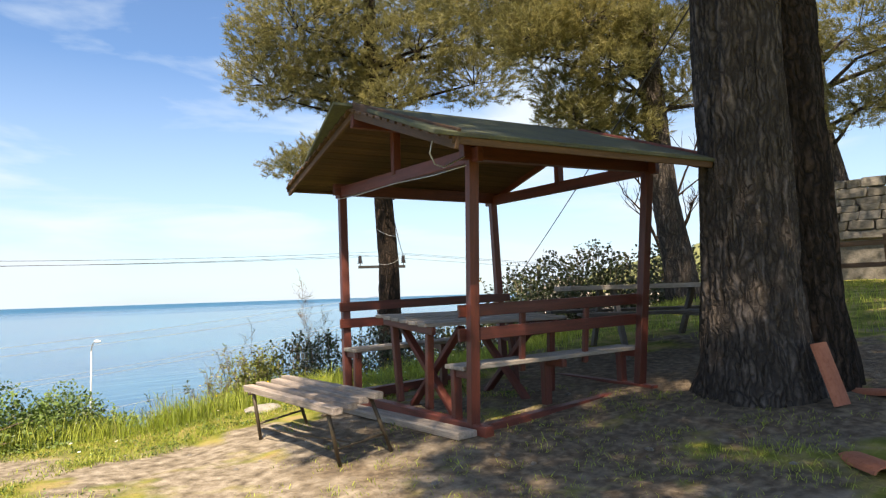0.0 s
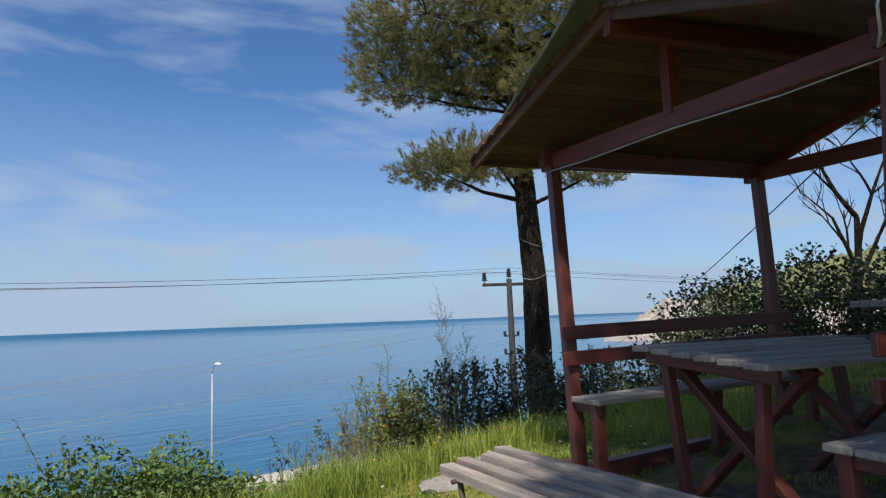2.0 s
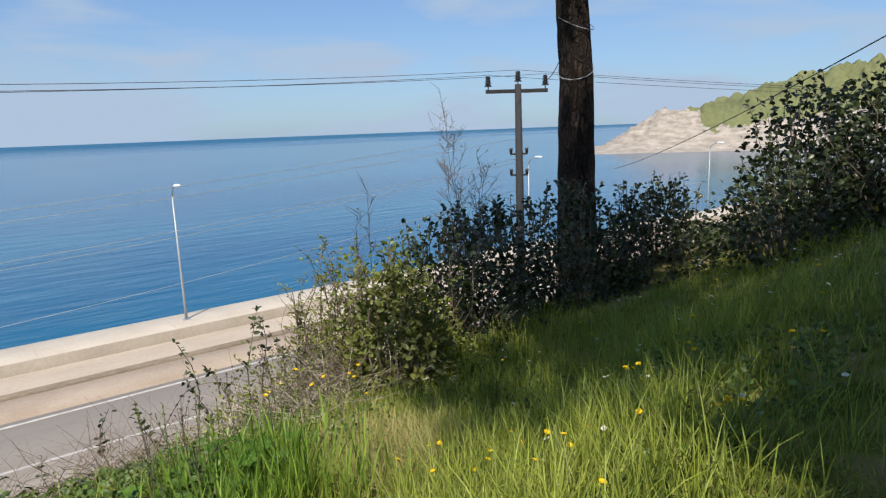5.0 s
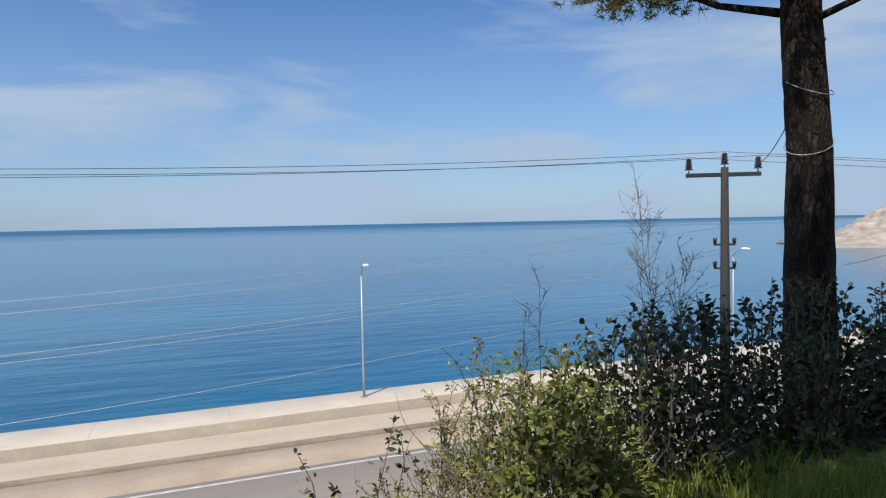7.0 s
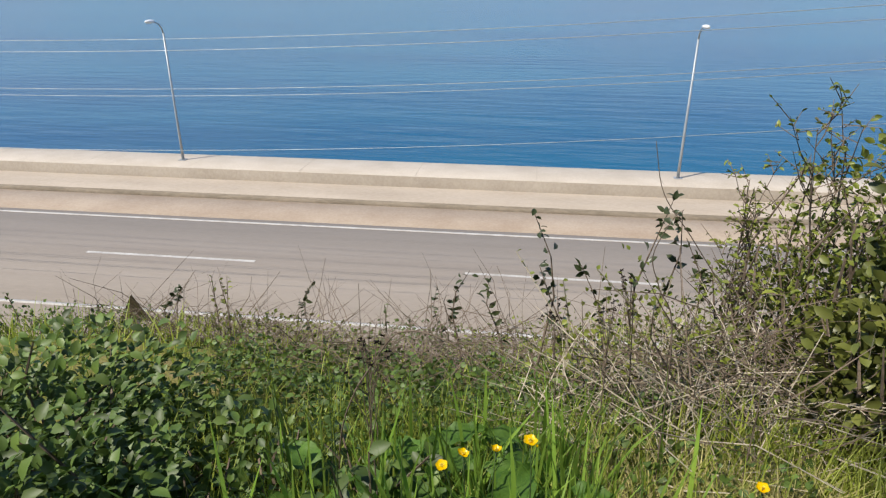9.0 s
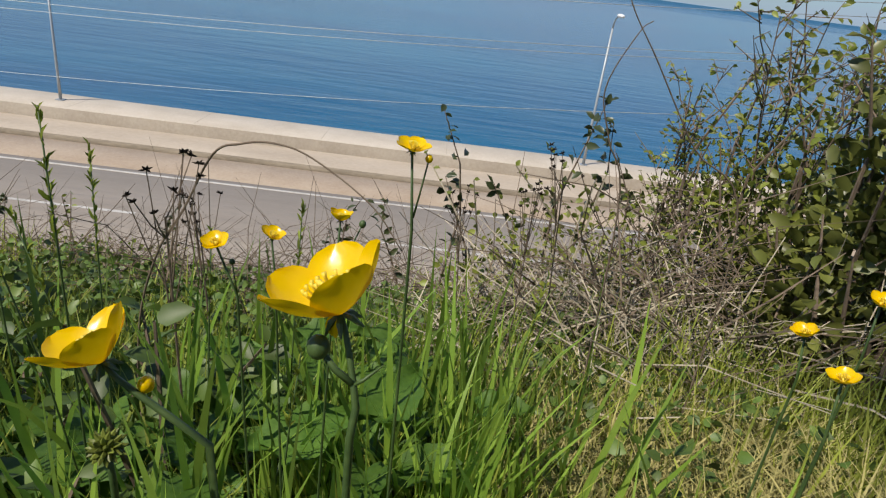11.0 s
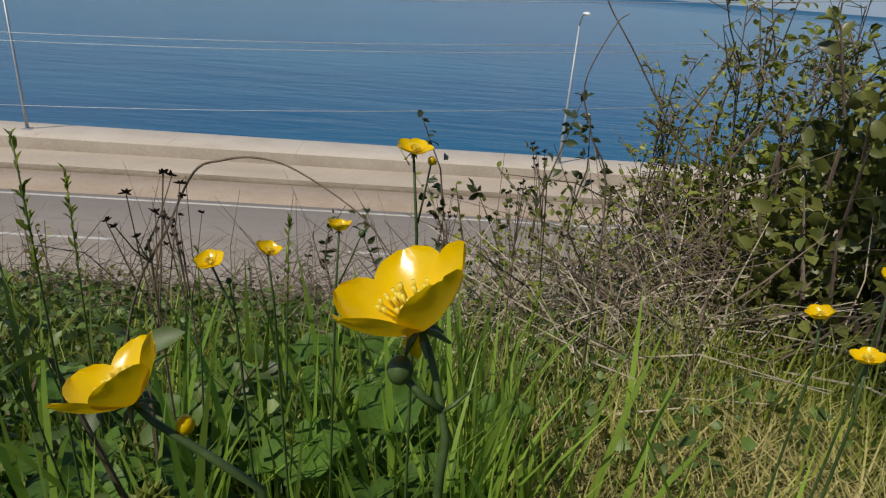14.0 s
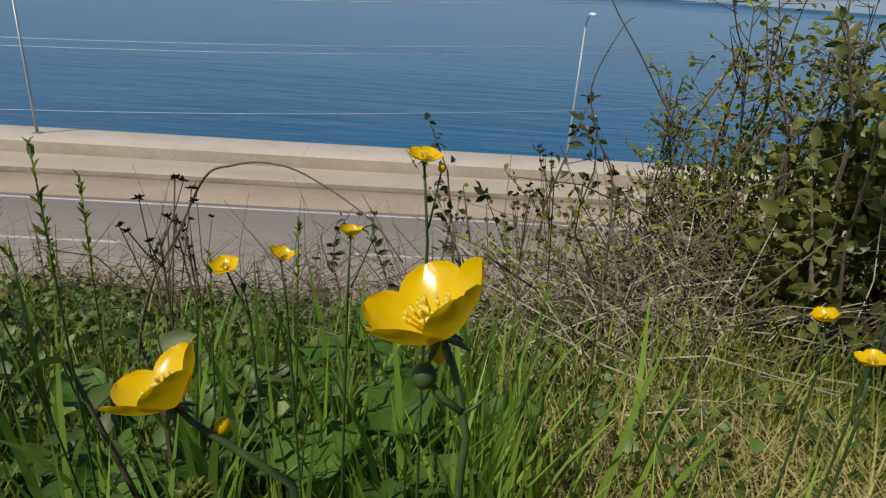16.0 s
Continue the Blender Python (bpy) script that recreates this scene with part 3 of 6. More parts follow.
def utility_pole(x, y):
    z0, zt = -6.9, 2.7
    e = thing("utility_pole", (x, y, z0), "dark timber utility pole with a crossarm and insulators", "utility pole")
    tube("pole", [(x, y, z0), (x + 0.02, y, -2), (x, y, zt + 0.12)], [0.17, 0.15, 0.11], M_POLE, e, 10)
    a = Vector((0.86, -0.51, 0))
    c = Vector((x, y, zt - 0.1))
    beam("crossarm", c - a * 1.08, c + a * 1.0, 0.1, 0.12, M_POLE, e)
    tops = []
    for k in (-1.0, 0.0, 0.92):
        p = c + a * k + Vector((0, 0, 0.06 if k else 0.2))
        bm = bmesh.new()
        tube_bm(bm, [p, p + Vector((0, 0, 0.12))], [0.02, 0.02], 6)
        for j in range(4):
            tube_bm(bm, [p + Vector((0, 0, 0.1 + j * 0.085)), p + Vector((0, 0, 0.13 + j * 0.085)), p + Vector((0, 0, 0.18 + j * 0.085))], [0.13 - j * 0.012, 0.11 - j * 0.012, 0.06], 10)
        part("insulator", bm, M_INSUL, e, "dark ribbed insulator")
        tops.append(p + Vector((0, 0, 0.47)))
    for zz in (0.55, -0.15):
        beam("bracket", (x - 0.3 * a.x, y - 0.3 * a.y, zz), (x + 0.3 * a.x, y + 0.3 * a.y, zz), 0.06, 0.06, M_POLE, e)
        for k in (-0.27, 0.27):
            tube("insulator", [(x + k * a.x, y + k * a.y, zz + 0.03), (x + k * a.x, y + k * a.y, zz + 0.2)], [0.045, 0.06], M_INSUL, e, 8)
    return tops


def sag(p, q, drop, n=24):
    p, q = Vector(p), Vector(q)
    return [p.lerp(q, i / n) - Vector((0, 0, drop * 4 * (i / n) * (1 - i / n))) for i in range(n + 1)]


def wire(p, q, drop, r, material, label):
    ob = tube("cable", sag(p, q, drop), [r] * 25, material, None, 5)
    return tagged(ob, label, "cable", "overhead cables")


tops = utility_pole(POLE.x, POLE.y)
far_tops = utility_pole(-26.0, 19.6)
for p, q in zip(tops, far_tops):
    wire(p, q, 0.75, 0.007, M_WIREDARK, "thin dark power line strung along the road")
    wire(p, p + Vector((55, -32, -1.0)), 1.2, 0.007, M_WIREDARK, "thin dark power line running on along the coast")
for z0, z1, drop in ((-0.05, 1.08, 0.9), (-0.6, 0.42, 1.1), (-0.74, 0.3, 1.12), (-2.0, -0.62, 1.25), (0.25, 1.35, 0.95)):
    wire((POLE.x, POLE.y, z1), (-26.0, 19.6, z0), drop, 0.007, M_WIRE, "pale service cable hanging low over the road")

# ---- shelter ----
F0, F1 = Vector((4.50, 1.79, 0.12)), Vector((4.39, 1.61, 2.41))
L0, L1 = Vector((4.74, 3.78, 0.18)), Vector((4.90, 4.03, 2.48))
B0, B1 = Vector((6.97, 3.42, 0.25)), Vector((6.90, 3.45, 2.48))
R0, R1 = Vector((6.40, 1.27, 0.25)), Vector((6.42, 1.07, 2.46))
V = Vector((0.938, -0.345, -0.008))
RR, RP, RL = Vector((3.74, 1.25, 2.42)), Vector((4.13, 2.90, 3.07)), Vector((4.47, 4.53, 2.58))
ROOF = 2.72


def along(a, b, z):
    return a.lerp(b, (z - a.z) / (b.z - a.z))


def shelter():
    e = thing("picnic_shelter", (5.3, 2.4, 0.15), "open red-stained timber picnic shelter with a mossy gable roof", "shelter")
    for i, (a, b) in enumerate(((F0, F1), (L0, L1), (B0, B1), (R0, R1))):
        beam("post", a - (b - a) * 0.03, b, 0.086, 0.086, M_RED, e, up=(0.94, -0.34, 0), seed=i, warp=0.001)
    for i, (a, b) in enumerate(((F1, L1), (R1, B1))):
        d = (b - a).normalized()
        dn = Vector((0, 0, 0.03))
        beam("tie_beam", a - d * 0.12 + dn, b + d * 0.12 + dn, 0.06, 0.12, M_RED, e, seed=5 + i)
        mid = (a + b) / 2
        ridge = RP + V * (0.42 if i == 0 else ROOF - 0.55)
        beam("king_post", mid + Vector((0, 0, 0.05)), Vector((mid.x, mid.y, ridge.z - 0.1)), 0.08, 0.08, M_RED, e, up=(0.94, -0.34, 0), seed=8 + i)
    for i, (a, b) in enumerate(((F1, R1), (L1, B1))):
        d = (b - a).normalized()
        beam("eave_beam", a - d * 0.1 + Vector((0, 0, 0.06)), b + d * 0.1 + Vector((0, 0, 0.06)), 0.08, 0.13, M_RED, e, seed=11 + i)
    beam("ridge_beam", RP + V * 0.03 - Vector((0, 0, 0.11)), RP + V * (ROOF - 0.03) - Vector((0, 0, 0.11)), 0.07, 0.12, M_RED, e)
    for side, edge in (("front", RR), ("back", RL)):
        slope = (edge - RP)
        nrm = slope.cross(V).normalized()
        if nrm.z < 0:
            nrm = -nrm
        p0, p1 = RP, edge
        felt = beam("roof_slope", (p0 + p1) / 2 - V * 0.03 + nrm * 0.035, (p0 + p1) / 2 + V * (ROOF + 0.03) + nrm * 0.035, slope.length + 0.05, 0.035, M_SHINGLE, e,
                    "mossy dark felt roof covering", up=nrm)
        rows = 13
        for k in range(rows):
            c = p0.lerp(p1, (k + 0.5) / rows) + nrm * 0.002
            beam("roof_board", c, c + V * ROOF, slope.length / rows - 0.008, 0.022, M_BOARD, felt, up=nrm, bevel=0.003, seed=20 + k)
        for t in (0.02, 1.0):
            c = V * (ROOF * t)
            beam("gable_board", p0 + c + nrm * 0.0 - slope * 0.01, p1 + c + slope * 0.015, 0.035, 0.15, M_BOARD if t < 0.5 else M_RED, e, "weathered brown gable edge board" if t < 0.5 else "", up=nrm, seed=40)
        beam("eave_board", p1 - nrm * 0.01 + V * 0.02, p1 - nrm * 0.01 + V * (ROOF - 0.02), 0.03, 0.06, M_BOARD, e, up=nrm, seed=60)
    for i, (a, b) in enumerate(((F0, L0), (R0, B0), (F0, R0), (L0, B0))):
        d = (b - a).normalized()
        s = Vector((0, 0, 0.06))
        if i == 2:
            s = Vector((0, 0, 0.03))
        beam("sill_beam", a - d * (0.2 if i < 2 else -0.06) + s, b + d * (0.2 if i < 2 else -0.06) + s, 0.1, 0.13, M_RED, e, seed=70 + i)
    # seats with backs along two sides
    for i, (a0, a1, b0, b1, inn) in enumerate(((L0, L1, B0, B1, -1), (F0, F1, R0, R1, 1))):
        inward = Vector((0.25, 0.97, 0)) * inn
        rails = ((1.03, 0.1), (1.21, 0.1)) if i == 0 else ((0.97, 0.105), (1.17, 0.105))
        for z, h in rails:
            p, q = along(a0, a1, z), along(b0, b1, z + 0.04)
            d = (q - p).normalized()
            off = inward * 0.07
            beam("back_rail", p - d * 0.1 + off, q + d * 0.12 + off, 0.035, h, M_RED, e, seed=80 + i)
        if i == 1:
            for t in (0.3, 0.68):
                p, q = along(a0, a1, 0.6).lerp(along(b0, b1, 0.64), t), along(a0, a1, 1.22).lerp(along(b0, b1, 1.26), t)
                beam("rail_post", p + inward * 0.115, q + inward * 0.115, 0.05, 0.05, M_RED, e, up=(0.94, -0.34, 0), seed=85)
        zs = 0.755 if i == 0 else 0.69
        p, q = along(a0, a1, zs), along(b0, b1, zs + 0.03)
        d = (q - p).normalized()
        for k in range(2):
            off = inward * (0.13 + 0.155 * k)
            beam("seat_board", p - d * 0.06 + off, q + d * 0.06 + off, 0.148, 0.038, M_GREYWOOD, e, "worn seat board", seed=90 + k + i)
        for t in (0.0, 0.5, 1.0):
            base = p.lerp(q, t)
            g = base + inward * 0.27
            beam("seat_leg", Vector((g.x, g.y, 0.22 if t == 0 else ground_z(g.x, g.y) - 0.02)), g - Vector((0, 0, 0.02)), 0.075, 0.075, M_RED, e, up=(0.94, -0.34, 0), seed=95)
            beam("seat_bearer", base - Vector((0, 0, 0.05)), g + inward * 0.06 - Vector((0, 0, 0.05)), 0.05, 0.07, M_RED, e, seed=96)
    return e


shelter()
d = (L1 - F1).normalized()
low = Vector((-0.045, 0.01, -0.05))
ob = tube("cable", [F1 + low + d * 0.02, F1 + low + d * 0.5 + Vector((0, 0, -0.012)), F1 + low + d * 1.2 + Vector((0, 0, 0.008)), F1 + low + d * 2.0 + Vector((0, 0, -0.01)), L1 + low], [0.005] * 5, M_WIRE, None, 5)
tagged(ob, "thin pale cable clipped under the tie beam", "cable", "overhead cables")
c = RR.lerp(RP, 0.12) + Vector((-0.02, 0.0, -0.06))
ob = tube("cable", [c, c + Vector((-0.01, 0.02, -0.09)), c + Vector((0.06, 0.04, -0.16)), c + Vector((0.22, 0.1, -0.15)), F1 + Vector((-0.05, 0, 0.03))], [0.006] * 5, M_WIRE, None, 5)
tagged(ob, "loose pale cable end hanging at the gable", "cable", "overhead cables")


def picnic_table():
    a, b = Vector((4.49, 2.31, 1.035)), Vector((4.72, 3.29, 1.115))
    w = b - a
    d = Vector((0.95, -0.31, 0.0))
    e = thing("picnic_table", (5.3, 2.5, 0.2), "weathered plank picnic table with crossed red legs under the shelter", "table")
    n = 6
    for k in range(n):
        c = a.lerp(b, (k + 0.5) / n)
        beam("top_board", c, c + d * 1.62, w.length / n - 0.006, 0.035, M_GREYWOOD, e, "worn grey table board", seed=k)
    for s in (0.1, 1.5):
        o = d * s - Vector((0, 0, 0.055))
        beam("top_bearer", a + o + w * 0.03, b + o - w * 0.03, 0.045, 0.075, M_RED, e, seed=3)
        for t in (0.16, 0.84):
            p = a.lerp(b, t) + d * (s + 0.03) - Vector((0, 0, 0.06))
            q = a.lerp(b, 0.5 + (t - 0.5) * 0.8) + d * (s + 0.05)
            beam("leg", (q.x, q.y, 0.26 if s < 1 else ground_z(q.x, q.y) - 0.02), p, 0.066, 0.066, M_RED, e, up=(0.94, -0.34, 0), seed=int(t * 10))
    m = (a + b) / 2
    for s in (0.35, 1.2):
        for sgn in (-1, 1):
            p = m + d * s + w * 0.38 * sgn
            q = m + d * (s + 0.1 * sgn) - w * 0.38 * sgn
            beam("cross_brace", (p.x, p.y, 0.2), (q.x, q.y, 1.0), 0.05, 0.08, M_RED, e, up=d, seed=9)
    return e


picnic_table()


def slat_bench():
    """A loose bench of four slats on a bent iron frame."""
    e = thing("slat_bench", (3.5, 2.7, 0.02), "weathered grey four-slat bench on thin rusty iron legs", "bench")
    a0, a1 = Vector((3.44, 3.68, 0.505)), Vector((3.20, 1.98, 0.495))     # front edge, far end to near end
    b0, b1 = Vector((3.93, 3.60, 0.57)), Vector((3.72, 2.00, 0.57))
    n = 4
    for k in range(n):
        t = (k + 0.5) / n
        j = 0.035 * math.sin(k * 2.3)
        p, q = a0.lerp(b0, t), a1.lerp(b1, t)
        d = (q - p).normalized()
        beam("slat", p - d * j, q + d * j * 0.6, 0.086, 0.05, M_SLAT, e, seed=k, warp=0.003, bevel=0.006)
    for s, f0, f1 in ((0.1, (3.55, 3.53), (4.06, 3.55)), (0.93, (3.42, 2.17), (3.82, 2.04))):
        p, q = a0.lerp(a1, s), b0.lerp(b1, s)
        w = (q - p).normalized()
        lo = Vector((0, 0, -0.028))
        tube("cross_bar", [p + lo, q + lo], [0.014, 0.014], M_METALDARK, e, 6)
        feet = []
        for c, o in ((p + w * 0.05, f0), (q - w * 0.06, f1)):
            f = Vector((*o, ground_z(*o) - 0.015))
            tube("leg", [c + lo, f], [0.017, 0.016], M_METALDARK, e, 7)
            feet.append(f.lerp(c + lo, 0.36))
        tube("stretcher", feet, [0.011, 0.011], M_METALDARK, e, 6)
    for t in (0.25,):
        p = a0.lerp(b0, t).lerp(a1.lerp(b1, t), 0.12) - Vector((0, 0, 0.36))
        q = a0.lerp(b0, 0.7).lerp(a1.lerp(b1, 0.7), 0.86) - Vector((0, 0, 0.36))
        tube("brace", [p, q], [0.008, 0.008], M_METALDARK, e, 5)
    return e


slat_bench()
beam_ob = beam("loose_plank", (4.33, 1.70, ground_z(4.33, 1.70) + 0.03), (4.58, 3.66, ground_z(4.58, 3.66) + 0.035), 0.2, 0.06, M_GREYWOOD, None, seed=4, warp=0.003)
tagged(beam_ob, "weathered plank lying on the earth before the shelter sill", "plank")

# ---- plant builders ----


def unit(a):
    return a / np.maximum(np.linalg.norm(a, axis=-1, keepdims=True), 1e-9)


def frames_of(d, rng):
    """Two unit vectors square to each row of d, turned by chance."""
    s = unit(np.cross(d, rng.normal(size=d.shape)))
    return s, np.cross(s, d)


def leaf_arrays(p, d, size, width, rng, curl=0.18, flat=0.0):
    """Pointed leaves of seven corners with a folded midrib; p: feet, d: ways."""
    d = unit(d)
    s, n = frames_of(d, rng)
    if flat:
        level = np.cross(d, np.array((0.0, 0.0, 1.0)))
        s = unit(s * (1 - flat) + unit(level) * flat)
        n = np.cross(s, d)
    flip = np.where(n[:, 2:3] < 0, -1, 1)
    n, s = n * flip, s * flip
    L, W = size[:, None], (size * width)[:, None]
    v = np.stack([p, p + d * L * 0.32 + s * W * 0.78 + n * L * 0.1, p + d * L * 0.7 + s * W * 0.7 + n * L * 0.06, p + d * L - n * L * curl,
                  p + d * L * 0.7 - s * W * 0.7 + n * L * 0.06, p + d * L * 0.32 - s * W * 0.78 + n * L * 0.1, p + d * L * 0.5], 1)
    k = np.arange(len(p))[:, None, None] * 7
    f = k + np.array([[0, 1, 6], [1, 2, 6], [2, 3, 6], [3, 4, 6], [4, 5, 6], [5, 0, 6]])[None]
    return v.reshape(-1, 3), f.reshape(-1, 3)


def blade_arrays(p, h, w, lean, rng):
    """Grass blades that bend over: p: feet, h: heights, w: widths, lean: how far the tip goes over."""
    a = rng.uniform(0, 2 * np.pi, len(p))
    d = np.stack([np.cos(a), np.sin(a), np.zeros_like(a)], -1)
    b = a + np.pi / 2 + rng.normal(0, 0.5, len(p))
    s = np.stack([np.cos(b), np.sin(b), np.zeros_like(b)], -1)
    H, W, G = h[:, None], w[:, None], (lean * h)[:, None]
    up = np.array([[0, 0, 1.0]])
    rows = []
    for t, k in ((0, 0.8), (0.4, 1.0), (0.75, 0.7)):
        c = p + up * H * (t - 0.25 * (lean[:, None] * t) ** 2) + d * G * t ** 2
        rows += [c - s * W * k / 2, c + s * W * k / 2]
    rows.append(p + up * H * (1 - 0.25 * lean[:, None] ** 2) + d * G)
    v = np.stack(rows, 1)
    k = np.arange(len(p))[:, None, None] * 7
    f = k + np.array([[0, 1, 3], [0, 3, 2], [2, 3, 5], [2, 5, 4], [4, 5, 6]])[None]
    return v.reshape(-1, 3), f.reshape(-1, 3)


def needle_arrays(c, d, n, length, width, rng, spread=0.75):
    """Tufts of n needles at each row of c, pointing about d."""
    C, D = np.repeat(c, n, 0), np.repeat(unit(d), n, 0)
    w = unit(D + rng.normal(0, spread, D.shape))
    s, _ = frames_of(w, rng)
    L = length * rng.uniform(0.6, 1.15, (len(C), 1))
    foot = C + D * rng.uniform(-0.5, 0.5, (len(C), 1)) * length * 0.9
    v = np.stack([foot - s * width / 2, foot + s * width / 2, foot + w * L], 1)
    f = np.arange(len(C) * 3).reshape(-1, 3)
    return v.reshape(-1, 3), f


def trunk_mesh(name, pts, radii, material, parent, sides=28, rough=0.06, seed=0, step=0.07, lobes=()):
    """A ridged trunk along pts: bark plates are pushed in and out of the round."""
    pts = np.array(pts, float)
    seg = np.r_[0, np.cumsum(np.linalg.norm(np.diff(pts, axis=0), axis=1))]
    n = max(4, int(seg[-1] / step))
    s = np.linspace(0, seg[-1], n)
    P = np.stack([np.interp(s, seg, pts[:, i]) for i in range(3)], -1)
    R = np.interp(s, seg, radii)
    v = np.zeros((n, sides, 3))
    for i in range(n):
        for k in range(sides):
            a = 2 * math.pi * k / sides
            q = noise.noise(Vector((math.cos(a) * 3.1, math.sin(a) * 3.1, s[i] * 0.9 + seed * 7.7)))
            q2 = noise.noise(Vector((math.cos(a) * 8.5, math.sin(a) * 8.5, s[i] * 2.6 + seed * 3.1)))
            q3 = noise.noise(Vector((math.cos(a) * 9.0, math.sin(a) * 9.0, s[i] * 1.15 + seed)) + Vector((q2, 0, 0)) * 0.6)
            r = R[i] * (1 + rough * q + rough * 0.5 * abs(q2) + rough * 0.9 * min(abs(q3) * 3.2, 1) + sum(m * max(0, math.cos(a - b)) ** 4 * math.exp(-s[i] / z) for b, m, z in lobes))
            v[i, k] = P[i] + np.array((math.cos(a) * r, math.sin(a) * r, 0))
    k = np.arange(n * sides).reshape(n, sides)
    f = np.stack([k[:-1], np.roll(k, -1, 1)[:-1], np.roll(k, -1, 1)[1:], k[1:]], -1).reshape(-1, 4)
    ob = arrays(name, v.reshape(-1, 3), f, material, True)
    return under(ob, parent)


def pine(place, label, trunk_pts, trunk_r, clumps, bark, seed, tufts=130, needles=16, length=0.17, width=0.013, sides=24, lobes=(), rough=0.06):
    """A pine: ridged trunk, limbs out to each clump, and clumps of needle tufts. clumps: (x, y, z, radius, half height)."""
    rng = np.random.default_rng(seed)
    e = thing("pine_tree", place, label, "tree", "pines on the terrace")
    trunk_mesh("trunk", trunk_pts, trunk_r, bark, e, sides, rough, seed, lobes=lobes)
    tp = np.array(trunk_pts, float)
    C, D = [], []
    for x, y, z, r, h in clumps:
        zz = min(max(z - 0.5 * r - 0.3, tp[0, 2] + 1), tp[-1, 2])
        root = np.array([np.interp(zz, tp[:, 2], tp[:, i]) for i in range(3)])
        tip = np.array((x, y, z - 0.2 * h))
        mid = (root + tip) / 2 + np.array((0, 0, 0.15 * np.linalg.norm(tip - root) * rng.uniform(-0.5, 1)))
        tube("limb", [root, mid, tip], [0.03 + 0.028 * r, 0.025 + 0.015 * r, 0.012], bark, e, 7)
        m = int(tufts * r * r)
        u = unit(rng.normal(size=(m, 3)))
        rad = rng.uniform(0.25, 1.0, (m, 1)) ** 0.5
        lump = 1 + 0.28 * np.array([noise.noise(Vector(q * 2.3) + Vector((seed, x, 0))) for q in u])[:, None]
        pos = np.array((x, y, z)) + u * rad * lump * np.array((r, r, h))
        pos[:, 2] += 0.12 * r * rng.normal(size=m) * 0.4
        C.append(pos)
        D.append(u * np.array((1, 1, 0.5)) + np.array((0, 0, 0.55)))
        bm = bmesh.new()
        for j in range(int(7 * r)):
            q = pos[rng.integers(m)]
            tube_bm(bm, [tip, (tip + q) / 2 + np.array((0, 0, 0.05)), q], [0.018, 0.011, 0.005], 4, False)
        part("twig_spray", bm, bark, e)
    v, f = needle_arrays(np.concatenate(C), np.concatenate(D), needles, length, width, rng)
    tagged(under(arrays("crown", v, f, M_NEEDLE), e), kind="stuff")
    return e


# ---- pines ----
r2 = np.array((0.72, -0.69))        # to the right of the way from the shelter to the shore pine
pc = np.array((11.77, 11.08))
pt = [(11.75, 11.0, ground_z(11.77, 11.08) - 0.3), (11.77, 11.08, 0.6), (11.80, 11.1, 2.2), (11.66, 11.2, 5.0), (11.5, 11.3, 8.0), (11.5, 11.3, 11.5)]
shape = [(-2.1, 0.4, 4.95, 1.35, 0.42), (-0.7, -0.8, 4.75, 1.0, 0.38), (1.5, 0.2, 4.65, 1.0, 0.32), (-3.2, 0.0, 7.3, 1.25, 0.85), (-2.2, -0.6, 8.7, 1.8, 1.2),
         (-0.9, 0.9, 7.2, 1.2, 0.7), (0.9, -0.4, 8.0, 1.6, 1.0), (2.5, 0.2, 7.3, 1.5, 0.8), (-0.6, 0.3, 10.4, 2.3, 1.4), (2.3, -0.2, 9.8, 1.9, 1.3), (3.5, 0.4, 8.5, 1.2, 0.8),
         (0.3, -0.9, 6.5, 0.9, 0.45), (-3.6, 0.3, 8.6, 0.9, 0.7), (-1.5, 0.2, 7.5, 1.35, 0.9), (-0.3, 0.4, 8.3, 1.4, 1.0), (-2.7, 0.4, 8.0, 1.4, 0.9), (0.2, 0.5, 7.3, 1.2, 0.7),
         (-1.3, 0.0, 6.75, 0.9, 0.5), (-1.5, 0.1, 5.25, 1.1, 0.5), (-2.7, -0.2, 6.75, 0.7, 0.4), (-0.2, 0.1, 5.1, 0.8, 0.4), (1.9, 0.3, 8.6, 1.5, 0.9), (-1.6, 0.0, 9.6, 1.6, 1.0)]
pine((*pc, ground_z(*pc)), "tall pine with a bare dark trunk and olive crown beside shrubs", pt, [0.34, 0.29, 0.26, 0.22, 0.18, 0.1],
     [(pc[0] + r2[0] * a - r2[1] * b, pc[1] + r2[1] * a + r2[0] * b, z, r, h) for a, b, z, r, h in shape], M_BARKDARK, 3, tufts=270, needles=20, width=0.016)
g2 = ground_z(13.6, 4.0)
